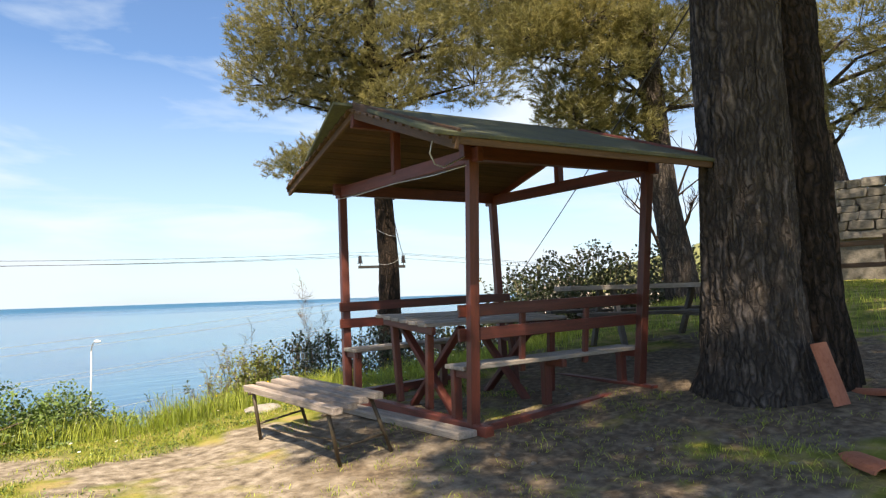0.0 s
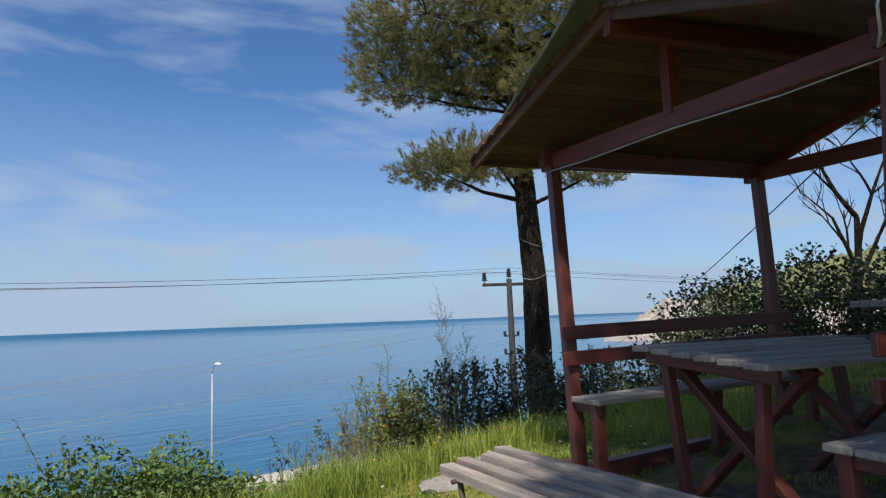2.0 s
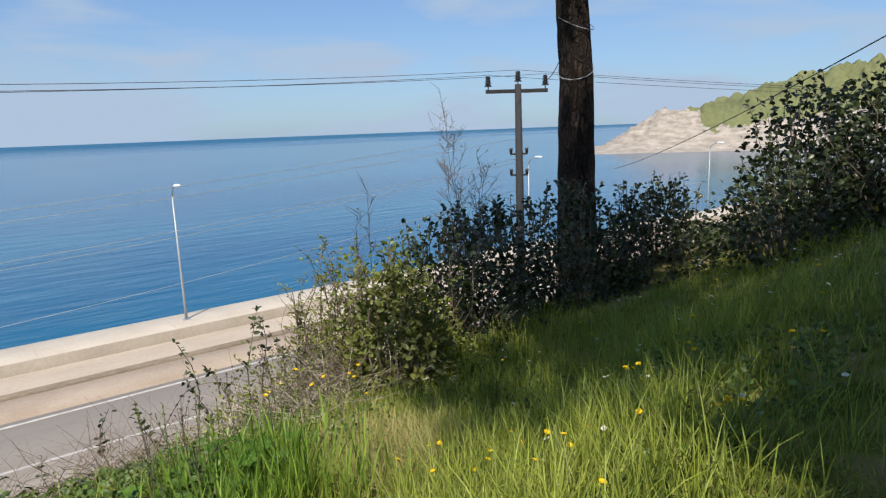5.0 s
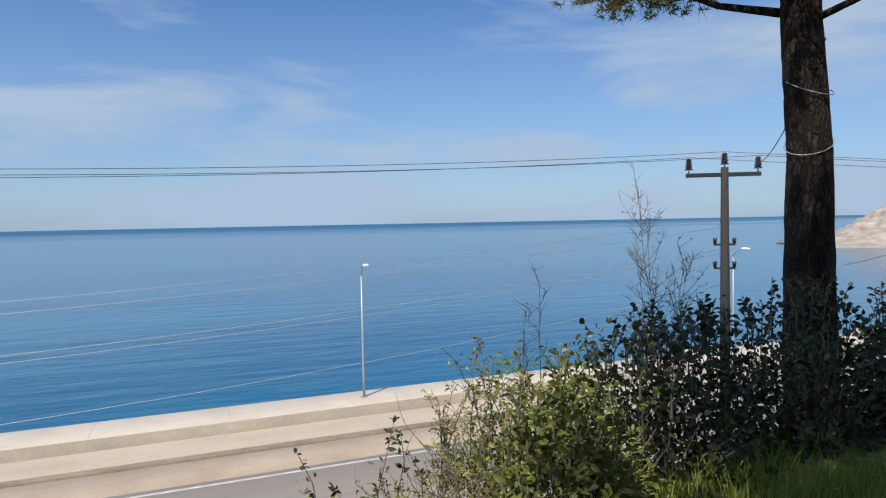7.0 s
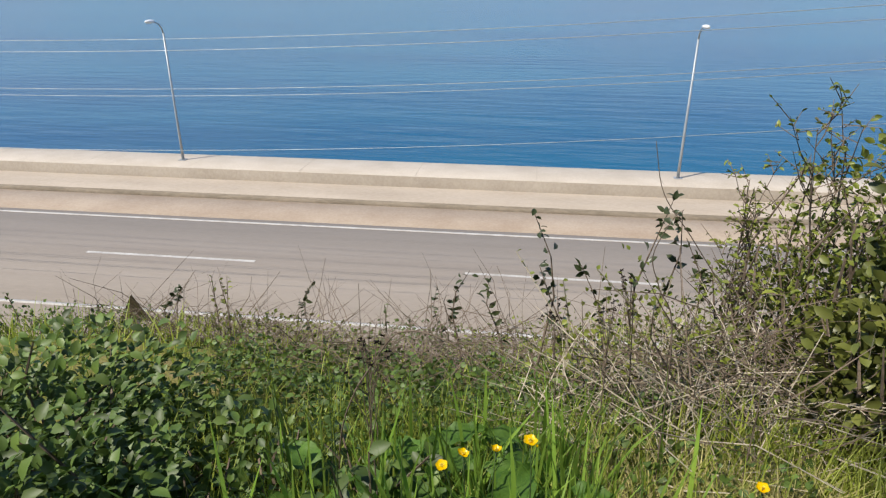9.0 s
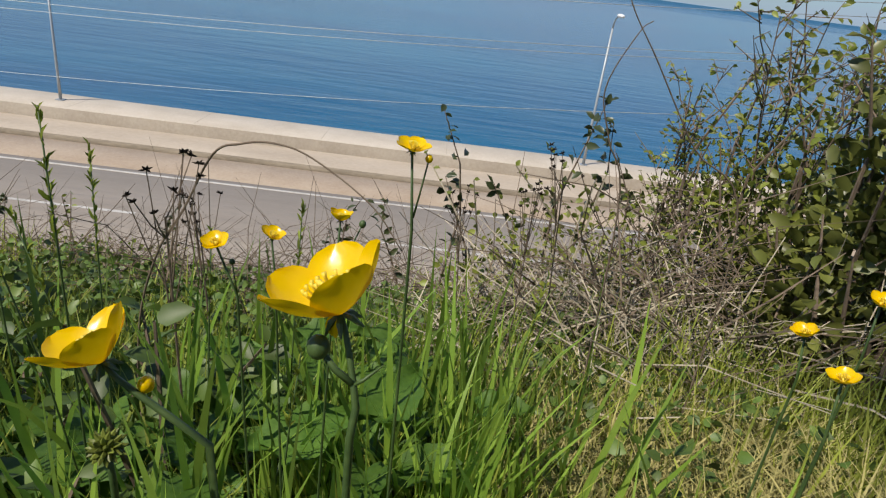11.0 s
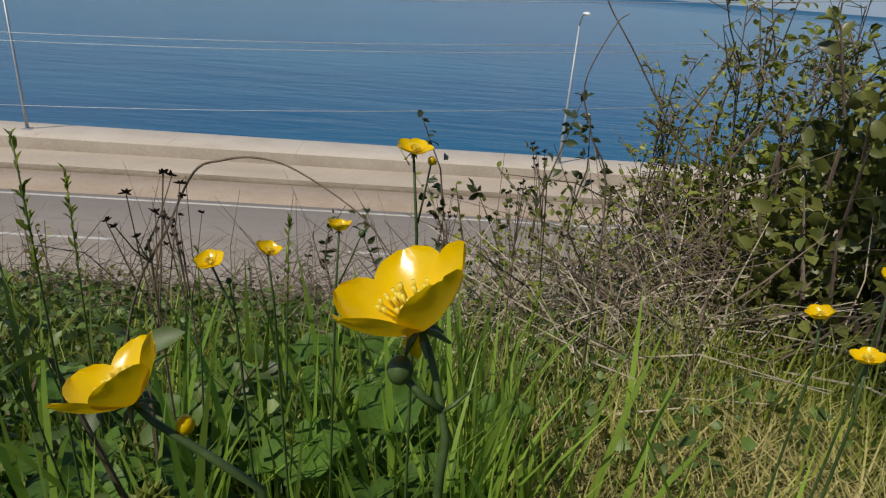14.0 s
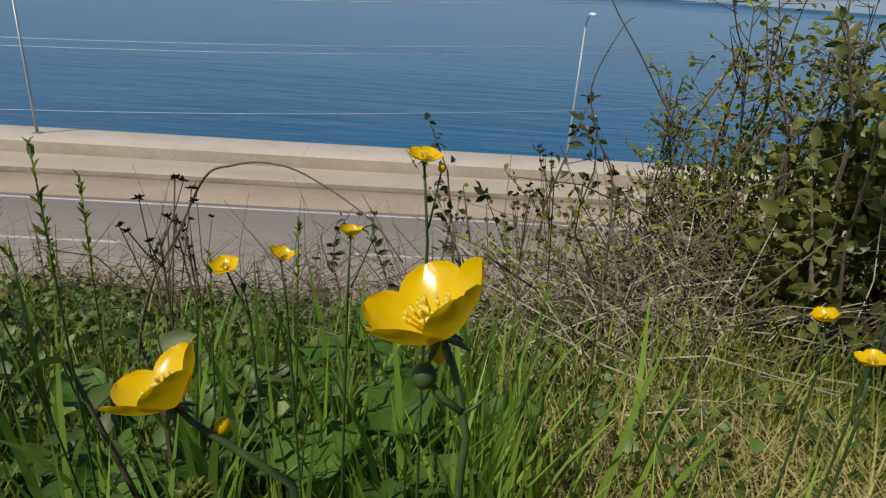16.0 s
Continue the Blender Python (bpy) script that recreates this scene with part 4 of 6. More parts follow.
pine((13.6, 4.0, g2), "grey-barked leaning pine behind the second picnic table", [(13.75, 3.86, g2 - 0.3), (13.6, 3.92, 1.9), (13.42, 4.05, 3.2), (13.25, 4.2, 6.5), (13.1, 4.3, 10)],
     [0.38, 0.30, 0.26, 0.22, 0.14],
     [(12.0, 5.4, 5.5, 0.95, 0.5), (11.2, 5.3, 6.2, 1.0, 0.6), (12.5, 4.9, 7.2, 1.3, 0.7), (14.2, 4.4, 7.0, 1.3, 0.7), (10.6, 6.4, 7.8, 1.4, 0.9), (13.2, 3.2, 8.4, 1.8, 1.0),
      # the two clumps at z 10 and above are unseen, added to shade the stone wall
      (11.6, 5.0, 9.0, 1.8, 1.0), (15.3, 2.6, 5.9, 1.0, 0.5), (14.8, 3.2, 8.6, 1.4, 0.8), (15.4, -1.2, 10.2, 2.0, 0.9), (14.0, 0.4, 10.0, 1.8, 0.8), (11.6, 5.8, 7.0, 1.1, 0.6), (13.4, 5.0, 6.4, 0.9, 0.5), (12.4, 5.9, 8.2, 1.4, 0.8), (11.4, 4.55, 6.7, 1.0, 0.5), (12.3, 3.7, 6.4, 0.9, 0.45), (11.8, 4.3, 5.75, 0.8, 0.35), (10.7, 5.4, 6.5, 0.9, 0.45), (12.6, 5.0, 5.1, 1.0, 0.5), (11.9, 5.2, 4.95, 0.9, 0.45), (13.0, 4.5, 4.7, 0.85, 0.5), (13.9, 3.6, 5.6, 0.9, 0.5)], M_BARK, 5, tufts=330, needles=20, width=0.016)
gb = ground_z(6.6, 0.1)
pine((6.6, 0.1, gb), "massive old pine with deeply ridged grey bark beside the shelter",
     [(6.53, 0.2, gb - 0.25), (6.53, 0.2, gb + 0.2), (6.53, 0.2, gb + 0.8), (6.53, 0.2, 2.5), (6.5, 0.18, 4.5), (6.3, 0.0, 7.5), (6.2, -0.1, 9)],
     [0.50, 0.42, 0.37, 0.35, 0.34, 0.32, 0.28],
     # unseen canopy: clumps set where their shadows darken the shelter and grass
     [(-0.5, -2.7, 8.2, 0.8, 0.5), (0.9, -4.3, 8.3, 1.5, 0.7), (3.4, 6.2, 8.6, 1.3, 0.7), (4.9, 5.7, 8.6, 1.6, 0.7), (6.2, 6.6, 9.0, 1.7, 0.8), (3.2, -4.8, 8.5, 1.6, 0.7), (5.6, -4.6, 8.7, 1.7, 0.7), (1.6, -4.9, 8.4, 1.3, 0.6), (-0.5, -0.9, 8.1, 0.65, 0.4), (0.9, -1.0, 8.0, 1.5, 0.7), (2.2, -2.6, 8.6, 1.8, 0.8), (0.4, -3.6, 8.3, 1.5, 0.7), (2.4, 0.3, 8.2, 1.6, 0.7), (3.9, -1.2, 8.4, 1.9, 0.8), (2.9, 1.5, 8.0, 0.9, 0.6),
      (4.6, 1.2, 8.3, 1.8, 0.8), (3.6, 2.8, 8.2, 1.4, 0.7), (5.2, 3.4, 8.6, 1.6, 0.7), (6.6, 1.4, 9.2, 2.0, 0.9), (6.4, -2.2, 9.0, 2.0, 0.9), (4.2, -3.8, 8.6, 1.7, 0.8), (8.6, 0.2, 9.0, 2.0, 0.9),
      (4.0, 4.6, 8.5, 1.2, 0.6), (2.1, 3.3, 8.6, 1.4, 0.6), (3.3, 3.7, 8.6, 0.8, 0.5), (10.4, -3.4, 9.4, 2.0, 0.8), (8.6, -2.6, 9.2, 1.8, 0.8), (11.8, -1.6, 9.8, 1.9, 0.8)],
     M_BARK, 8, tufts=170, needles=18, length=0.3, width=0.03, sides=150, lobes=((0.3, 0.2, 0.7), (-1.2, 0.2, 0.5), (3.6, 0.18, 0.5), (2.0, 0.2, 0.6)), rough=0.11)
gt = ground_z(7.05, -0.05)
tw = thing("pine_tree", (7.05, -0.05, gt), "dark pine trunk grown up against the old pine", "tree", "pines on the terrace")
trunk_mesh("trunk", [(7.06, -0.12, gt - 0.2), (7.02, -0.08, gt + 0.7), (7.0, -0.06, 2.5), (6.97, -0.05, 5.0), (6.95, -0.1, 9)], [0.36, 0.31, 0.29, 0.27, 0.2], M_BARKDARK, tw, 90, 0.1, 12)
g3 = ground_z(19.6, 1.9)
pine((19.6, 1.9, g3), "sunlit olive pine by the stone wall", [(19.5, 1.9, g3 - 0.2), (19.4, 2.0, 3.5), (19.0, 2.3, 5.5), (18.9, 2.2, 8)], [0.3, 0.24, 0.2, 0.1],
     [(18.6, 1.4, 5.6, 1.2, 0.6), (19.8, 0.6, 6.2, 1.3, 0.7), (18.2, 2.8, 7.4, 1.3, 0.7), (19.6, 1.4, 8.0, 1.6, 0.9), (20.6, -0.4, 7.4, 1.6, 0.9), (18.4, 0.4, 7.0, 1.1, 0.6)], M_BARK, 11, tufts=200, needles=16, length=0.2, width=0.02)


def bare_tree(x, y, top, seed, spread=1.0, name="bare_tree", label="leafless young tree behind the bushes"):
    rng = random.Random(seed)
    z = ground_z(x, y) - 0.1
    e = thing(name, (x, y, z + 0.1), label, "tree")
    bm = bmesh.new()

    def grow(p, d, length, r, depth):
        pts, q = [p], p
        for i in range(4):
            d = (d + Vector((rng.uniform(-1, 1), rng.uniform(-1, 1), rng.uniform(-0.3, 0.7))) * 0.16).normalized()
            q = q + d * length / 4
            pts.append(q)
        tube_bm(bm, pts, [r * (1 - 0.13 * i) for i in range(5)], 6 if depth < 2 else 4, False)
        if depth < 4:
            for j in range(3 if depth else 4):
                at = pts[rng.choice((2, 3, 4))]
                w = (d + Vector((rng.uniform(-1, 1), rng.uniform(-1, 1), rng.uniform(-0.2, 0.6))) * 0.85 * spread).normalized()
                grow(at, w, length * rng.uniform(0.5, 0.72), r * 0.52, depth + 1)

    grow(Vector((x, y, z)), Vector((0.02, 0.05, 1)), (top - z) * 0.48, 0.16 * (top - z) / 8, 0)
    part("branchwork", bm, M_BARKDARK, e)


bare_tree(23.3, 8.8, 8.2, 4)
bare_tree(22.0, -0.6, 7.5, 9, 1.2, label="leafless tree beyond the stone wall")

# ---- shrubs and brambles ----


def shrub(name, place, radius, tall, label, material, n, size, seed, stems=14, sprigs=0, twig=M_TWIG, width=0.42, hollow=0.35, category="shrub", lift=0.0, lump=0.4, cap=9.0, flat=0.5):
    """A leafy bush: stems fan out from its foot, leaves sit along and around them, sprigs stand out of the top."""
    rng = np.random.default_rng(seed)
    x, y = place
    z = ground_z(x, y)
    tall = max(0.16, min(tall, cap - z))
    e = thing(name, (x, y, z), label, category)
    bm = bmesh.new()
    rx, ry = radius
    P, D = [], []
    for i in range(stems):
        a, r = rng.uniform(0, 2 * np.pi), rng.uniform(0.15, 0.95) ** 0.6
        tx, ty = x + rx * r * np.cos(a), y + ry * r * np.sin(a)
        tz = max(ground_z(tx, ty) + 0.1, z + lift + tall * (1 - 0.55 * r * r) * rng.uniform(0.75, 1.0))
        fx, fy = x + rx * 0.5 * r * np.cos(a), y + ry * 0.5 * r * np.sin(a)
        f = Vector((fx, fy, ground_z(fx, fy) - 0.05))
        t = Vector((tx, ty, tz))
        m = f.lerp(t, 0.5) + Vector((rng.normal() * 0.08, rng.normal() * 0.08, 0.08))
        tube_bm(bm, [f, m, t], [0.012, 0.008, 0.003], 4, False)
    for i in range(sprigs):
        a, r = rng.uniform(0, 2 * np.pi), rng.uniform(0, 0.8)
        bx, by = x + rx * r * np.cos(a), y + ry * r * np.sin(a)
        b = Vector((bx, by, z + lift + tall * (0.9 - 0.4 * r * r)))
        t = b + Vector((rng.normal() * 0.1, rng.normal() * 0.1, rng.uniform(0.15, 0.42)))
        tube_bm(bm, [b - Vector((0, 0, 0.2)), b, t], [0.007, 0.006, 0.003], 4, False)
        for k in range(9):
            q = b.lerp(t, k / 8)
            P.append(np.array(q)[None])
            w = rng.normal(size=(1, 3))
            w[0, 2] = 0.5
            D.append(w)
    u = unit(rng.normal(size=(n, 3)))
    u[:, 2] = np.abs(u[:, 2]) * 1.1 - 0.1
    lumps = 1 + lump * np.array([noise.noise(Vector(q * 2.1) + Vector((seed * 1.3, 0, 0))) for q in u])
    rad = (rng.uniform(hollow, 1.0, n) ** 0.6) * lumps
    px_, py_ = x + u[:, 0] * rad * rx, y + u[:, 1] * rad * ry
    base = np.maximum(height(px_, py_) + 0.03, z - 0.6)
    pz_ = np.maximum(z + lift + u[:, 2] * rad * tall, base)
    P.append(np.stack([px_, py_, pz_], -1))
    D.append(u * np.array((1, 1, 0.6)) + rng.normal(0, 0.5, (n, 3)))
    P, D = np.concatenate(P), np.concatenate(D)
    s = size * rng.uniform(0.6, 1.25, len(P))
    v, f = leaf_arrays(P, D, s, width, rng, flat=flat)
    tagged(part("woody_core", bm, twig, e), kind="stuff")
    tagged(under(arrays("foliage", v, f, material), e), kind="stuff")
    return e


# brambles on the lip of the bank
for i, (x, y, rx, ry, h, n) in enumerate(((1.7, 5.8, 0.85, 0.8, 0.62, 2600), (2.45, 6.25, 0.85, 0.8, 0.85, 3600), (3.3, 7.1, 0.68, 0.65, 0.72, 2800), (3.0, 8.0, 0.7, 0.7, 0.6, 2400),
                                          (0.5, 5.9, 0.8, 0.8, 0.5, 1600), (1.6, 7.4, 1.0, 0.9, 0.8, 1800), (3.6, 7.6, 0.45, 0.45, 0.6, 1500), (-0.6, 6.2, 1.0, 0.9, 0.5, 1200))):
    shrub("bramble_bush", (x, y), (rx, ry), h * 0.9, "low sunlit green bramble thicket on the lip of the bank", M_LEAF, int(n * (1.5 if i in (2, 3, 6) else 3.2)), 0.056 if i in (2, 3, 6) else 0.042, 20 + i, 26, 1, flat=0.6, width=0.38, lump=0.55, cap={3: -0.3, 5: -0.25, 6: -0.12}.get(i, 9.0))
# among the grass where the walk ends
for i, (x, y, rx, ry, h, n) in enumerate(((4.22, 7.45, 0.32, 0.3, 0.36, 620), (4.45, 7.75, 0.25, 0.25, 0.34, 420), (4.0, 7.9, 0.4, 0.4, 0.42, 700), (4.33, 7.12, 0.18, 0.2, 0.24, 260))):
    shrub("bramble_bush", (x, y), (rx, ry), h, "low leafy bramble growing through the grass", M_LEAF, n, 0.055, 110 + i, 16, 2, flat=0.6, width=0.38, lump=0.6)
# lower on the bank
for i, (x, y, rx, ry, h, n) in enumerate(((2.2, 11.0, 1.3, 0.6, 0.3, 1300), (3.8, 11.6, 1.2, 1.0, 0.5, 1400), (0.4, 11.0, 1.2, 0.6, 0.3, 1000), (5.2, 11.2, 1.2, 1.0, 0.6, 1500), (-1.4, 9.6, 1.6, 1.3, 0.6, 1300),
                                          (-0.6, 12.9, 1.6, 0.9, 0.3, 900), (2.0, 13.2, 1.6, 1.0, 0.4, 1100), (4.8, 13.4, 1.5, 1.1, 0.55, 1000), (6.6, 12.6, 1.4, 1.1, 0.7, 1000), (-3.4, 11.2, 1.8, 1.5, 0.7, 1000))):
    shrub("bank_bush", (x, y), (rx, ry), h, "scrubby half-dry bush on the bank above the road", M_LEAF if i % 3 else M_LEAFYELLOW, n, 0.045, 40 + i, 12, 3, twig=M_TWIG, cap={0: -1.85, 1: -2.3, 2: -1.8, 3: -2.0, 4: -1.45}.get(i, 9.0))
# the evergreen bushes along the brow
shrub("evergreen_bush", (6.85, 9.25), (1.0, 0.8), 1.3, "leafy yellow-green and olive bush on the bank", M_LEAFYELLOW, 4600, 0.055, 60, 40, 16, width=0.34, flat=0.3)
shrub("evergreen_bush", (7.95, 9.6), (0.95, 0.85), 1.5, "dense dark-leaved evergreen bush with upright sprigs", M_LEAFDARK, 2300, 0.07, 61, 30, 34, hollow=0.2, flat=0.3)
shrub("evergreen_bush", (6.52, 8.75), (0.55, 0.5), 1.15, "broad-leaved olive bush at the edge of the grass", M_OLIVE, 2700, 0.07, 62, 24, 14, width=0.36, flat=0.3)
shrub("evergreen_bush", (8.9, 9.9), (1.1, 0.9), 1.5, "dense dark-leaved evergreen bush with upright sprigs", M_LEAFDARK, 2400, 0.07, 63, 30, 34, hollow=0.2, flat=0.3)
shrub("evergreen_bush", (10.3, 9.9), (1.2, 1.0), 1.55, "dark evergreen bush at the foot of the pine", M_LEAFDARK, 2800, 0.075, 64, 30, 30, hollow=0.2, flat=0.3)
shrub("evergreen_bush", (11.7, 9.5), (1.2, 0.9), 1.25, "dark evergreen bush at the foot of the pine", M_LEAFDARK, 2600, 0.07, 65, 30, 16)
shrub("evergreen_bush", (12.9, 10.2), (1.4, 1.0), 1.1, "dark evergreen bush at the foot of the pine", M_LEAFDARK, 2000, 0.075, 66, 30, 8)
shrub("tall_bush", (13.0, 6.7), (1.7, 1.3), 1.75, "tall dark bush behind the shelter", M_LEAFDARK, 5200, 0.085, 67, 50, 16)
shrub("tall_bush", (11.7, 7.5), (1.3, 1.0), 1.05, "lower leafy bush behind the shelter", M_LEAFDARK, 2200, 0.075, 68, 40, 14)
shrub("tall_bush", (14.0, 8.3), (1.5, 1.2), 2.3, "tall dark bush behind the shelter", M_LEAFDARK, 3600, 0.09, 69, 40, 10)

shrub("tall_bush", (13.3, 5.6), (1.6, 1.2), 2.1, "tall dark bush behind the shelter", M_LEAFDARK, 5600, 0.08, 70, 50, 16, cap=2.25)
shrub("tall_bush", (15.4, 5.0), (1.3, 1.1), 1.7, "tall dark bush behind the shelter", M_LEAFDARK, 3600, 0.085, 71, 40, 10)


def sapling(x, y, top, label, seed, leaves=60, n=16, spread=1.0):
    rng = random.Random(seed)
    g = ground_z(x, y) - 0.05
    e = thing("sapling", (x, y, g + 0.05), label, "sapling")
    bm = bmesh.new()
    P, D = [], []
    for k in range(3):
        pts, q = [], Vector((x + rng.uniform(-0.08, 0.08), y, g))
        d = Vector((rng.uniform(-0.12, 0.12) * spread, rng.uniform(-0.1, 0.1), 1))
        m = 8
        for i in range(m + 1):
            pts.append(q.copy())
            d = (d + Vector((rng.uniform(-1, 1), rng.uniform(-1, 1), 0.6)) * 0.1 * spread).normalized()
            q = q + d * (top - g) * (1 - 0.14 * k) / m
        tube_bm(bm, pts, [0.0075 * (1 - 0.09 * i) for i in range(m + 1)], 5, False)
        for j in range(n):
            i = rng.randint(2, m - 1)
            b = pts[i].lerp(pts[i + 1], rng.random())
            w = Vector((rng.uniform(-1, 1), rng.uniform(-1, 1), rng.uniform(0.4, 1.4))).normalized() * (1.35 - 0.1 * i)
            L = rng.uniform(0.15, 0.5) * spread
            tip = b + w * L + Vector((0, 0, 0.05))
            tube_bm(bm, [b, b + w * L * 0.5, tip], [0.0035, 0.0028, 0.0015], 4, False)
            for t in range(5):
                s = b.lerp(tip, rng.uniform(0.3, 1))
                s2 = s + Vector((rng.uniform(-1, 1), rng.uniform(-1, 1), rng.uniform(0, 1))) * 0.12
                tube_bm(bm, [s, s2], [0.003, 0.0015], 3, False)
                for _ in range(int(leaves / 100 + rng.random())):
                    P.append(np.array(s.lerp(s2, rng.uniform(0.3, 1))))
                    D.append((rng.uniform(-1, 1), rng.uniform(-1, 1), rng.uniform(-0.5, 0.5)))
    part("branchwork", bm, M_TWIG, e)
    if P:
        r = np.random.default_rng(seed)
        v, f = leaf_arrays(np.array(P), np.array(D, float), r.uniform(0.018, 0.038, len(P)), 0.32, r)
        tagged(under(arrays("leafage", v, f, M_LEAFYELLOW), e), kind="stuff")


sapling(9.05, 10.75, 1.75, "thin almost bare sapling standing out of the bushes", 1, 30, 30, 1.25)
sapling(7.2, 10.4, 0.8, "thin bare sapling above the bush", 2, 10, 12, 0.45)
sapling(9.3, 11.3, 1.2, "thin almost bare sapling standing out of the bushes", 3, 35, 12)
sapling(6.4, 9.35, 0.35, "leafy yellow-green young tree on the bank", 4, 300, 14)
sapling(6.05, 9.5, 0.2, "leafy yellow-green young tree on the bank", 6, 300, 14)
shrub("bank_bush", (6.2, 9.45), (0.5, 0.45), 1.3, "airy yellow-green bush with small leaves on the bank", M_LEAFYELLOW, 1900, 0.033, 91, 12, 6, width=0.32)


def sprig(x, y, top, seed, label="upright dark-leaved sprig on the bank", leaves=26, size=0.062):
    rng = np.random.default_rng(seed)
    g = ground_z(x, y)
    e = thing("sprig", (x, y, g), label, "shoot", "sprigs on the bank")
    bm = bmesh.new()
    pts = [Vector((x + 0.12 * math.sin(seed + i) * i / 5, y + 0.03 * i, g - 0.03 + (top - g) * i / 5)) for i in range(6)]
    tube_bm(bm, pts, [0.009, 0.008, 0.007, 0.006, 0.004, 0.002], 5, False)
    part("stem", bm, M_TWIG, e)
    t = rng.uniform(0.45, 1.0, leaves)
    A = np.array([list(p) for p in pts])
    P = np.stack([np.interp(t, np.linspace(0, 1, 6), A[:, i]) for i in range(3)], -1) + rng.normal(0, 0.012, (leaves, 3))
    D = rng.normal(size=(leaves, 3)) * np.array((1, 1, 0.5)) + np.array((0, 0, 0.4))
    for k in range(leaves):
        v, f = leaf_arrays(P[k:k + 1], D[k:k + 1], size * rng.uniform(0.6, 1.2, 1), 0.32, rng)
        under(arrays("leaf", v, f, M_LEAFDARK), e)


for i, (x, y, z) in enumerate(((4.95, 9.5, -0.22), (5.05, 9.55, -0.55), (4.02, 12.1, -2.0), (4.4, 10.4, -1.0), (5.5, 9.5, -0.1), (5.62, 9.6, -0.2), (5.75, 9.5, -0.32), (5.3, 9.7, -0.6), (4.7, 10.0, -0.9), (3.0, 11.0, -1.45), (1.9, 10.6, -1.4))):
    sprig(x, y, z, 5 + i)


def tangle(x, y, rx, ry, h, n, seed, label, material, r=0.0026):
    """A heap of dead crossing stems."""
    rng = random.Random(seed)
    bm = bmesh.new()
    for i in range(n):
        a, q = rng.uniform(0, 6.28), rng.random() ** 0.6
        px_, py_ = x + rx * q * math.cos(a), y + ry * q * math.sin(a)
        g = ground_z(px_, py_)
        p = Vector((px_, py_, g + rng.uniform(0, h * (1 - 0.6 * q))))
        w = Vector((rng.uniform(-1, 1), rng.uniform(-1, 1), rng.uniform(-0.3, 0.8))).normalized() * rng.uniform(0.2, 0.75)
        m = p + w * 0.5 + Vector((rng.uniform(-1, 1), rng.uniform(-1, 1), rng.uniform(0, 1))) * 0.07
        t = p + w
        t.z = max(t.z, ground_z(t.x, t.y) + 0.01)
        k = r * rng.uniform(0.5, 1.6)
        tube_bm(bm, [p, m, t], [k, k * 0.8, k * 0.4], 3, False)
    ob = mesh_ob("dead_brushwood", bm, material)
    return tagged(ob, label, "brushwood", kind="stuff")


tangle(5.75, 8.9, 0.75, 0.55, 0.65, 520, 2, "heap of dead grey-brown bramble stems on the bank", M_TWIG)
tangle(5.6, 8.7, 0.8, 0.5, 0.45, 420, 3, "pale dry straw and dead stems on the bank", M_STRAW)
tangle(2.6, 10.9, 1.9, 0.8, 0.4, 620, 4, "dead reddish-grey brushwood at the edge of the bank", M_TWIG)
tangle(4.0, 9.5, 1.0, 0.6, 0.45, 330, 6, "dead reddish-brown stems among the weeds", M_TWIG, 0.002)
tangle(4.6, 10.3, 0.8, 0.7, 0.6, 300, 5, "dead twigs among the sprigs", M_TWIG)
shrub("bank_bush", (5.55, 9.15), (0.7, 0.5), 0.75, "sparse half-dead bush with small leaves on the bank", M_LEAFYELLOW, 1900, 0.033, 90, 30, 6, twig=M_STRAW)


def cane(name, pts, r, label, material=M_TWIG):
    pts = [Vector(p) for p in pts]
    ends = [pts[0] * 2 - pts[1]] + pts + [pts[-1] * 2 - pts[-2]]
    fine = []
    for a, b, c, d in zip(ends, ends[1:], ends[2:], ends[3:]):
        for k in range(6):
            t = k / 6
            fine.append(b + (c - a) * (0.5 * t) + (a * 2 - b * 5 + c * 4 - d) * (0.5 * t * t) + (b * 3 - a - c * 3 + d) * (0.5 * t ** 3))
    fine.append(pts[-1])
    ob = tube(name, fine, [r * (1 - 0.6 * i / (len(fine) - 1)) for i in range(len(fine))], material, None, 6)
    return tagged(ob, label, "stem")


cane("bramble_cane", [(4.22, 7.95, ground_z(4.22, 7.95)), (4.25, 7.93, -0.5), (4.314, 7.9, -0.28), (4.378, 7.9, -0.163), (4.457, 7.85, -0.026), (4.509, 7.85, 0.0), (4.582, 7.8, 0.023), (4.66, 7.75, 0.02), (4.771, 7.7, -0.033), (4.83, 7.68, -0.1)],
     0.0032, "arching dark bramble cane over the grass")
cane("dry_stalk", [(5.66, 8.2, ground_z(5.66, 8.2)), (5.637, 8.2, -0.155), (5.478, 8.2, 0.021), (5.341, 8.2, 0.206), (5.243, 8.2, 0.341), (5.2, 8.2, 0.5)], 0.0026, "thin dark leaning stalk")
cane("dry_stalk", [(5.36, 8.2, ground_z(5.36, 8.2)), (5.335, 8.2, -0.165), (5.272, 8.2, 0.016), (5.237, 8.2, 0.133), (5.284, 8.2, 0.262), (5.31, 8.2, 0.29)], 0.0026, "thin dark curving stalk")

# ---- grass ----


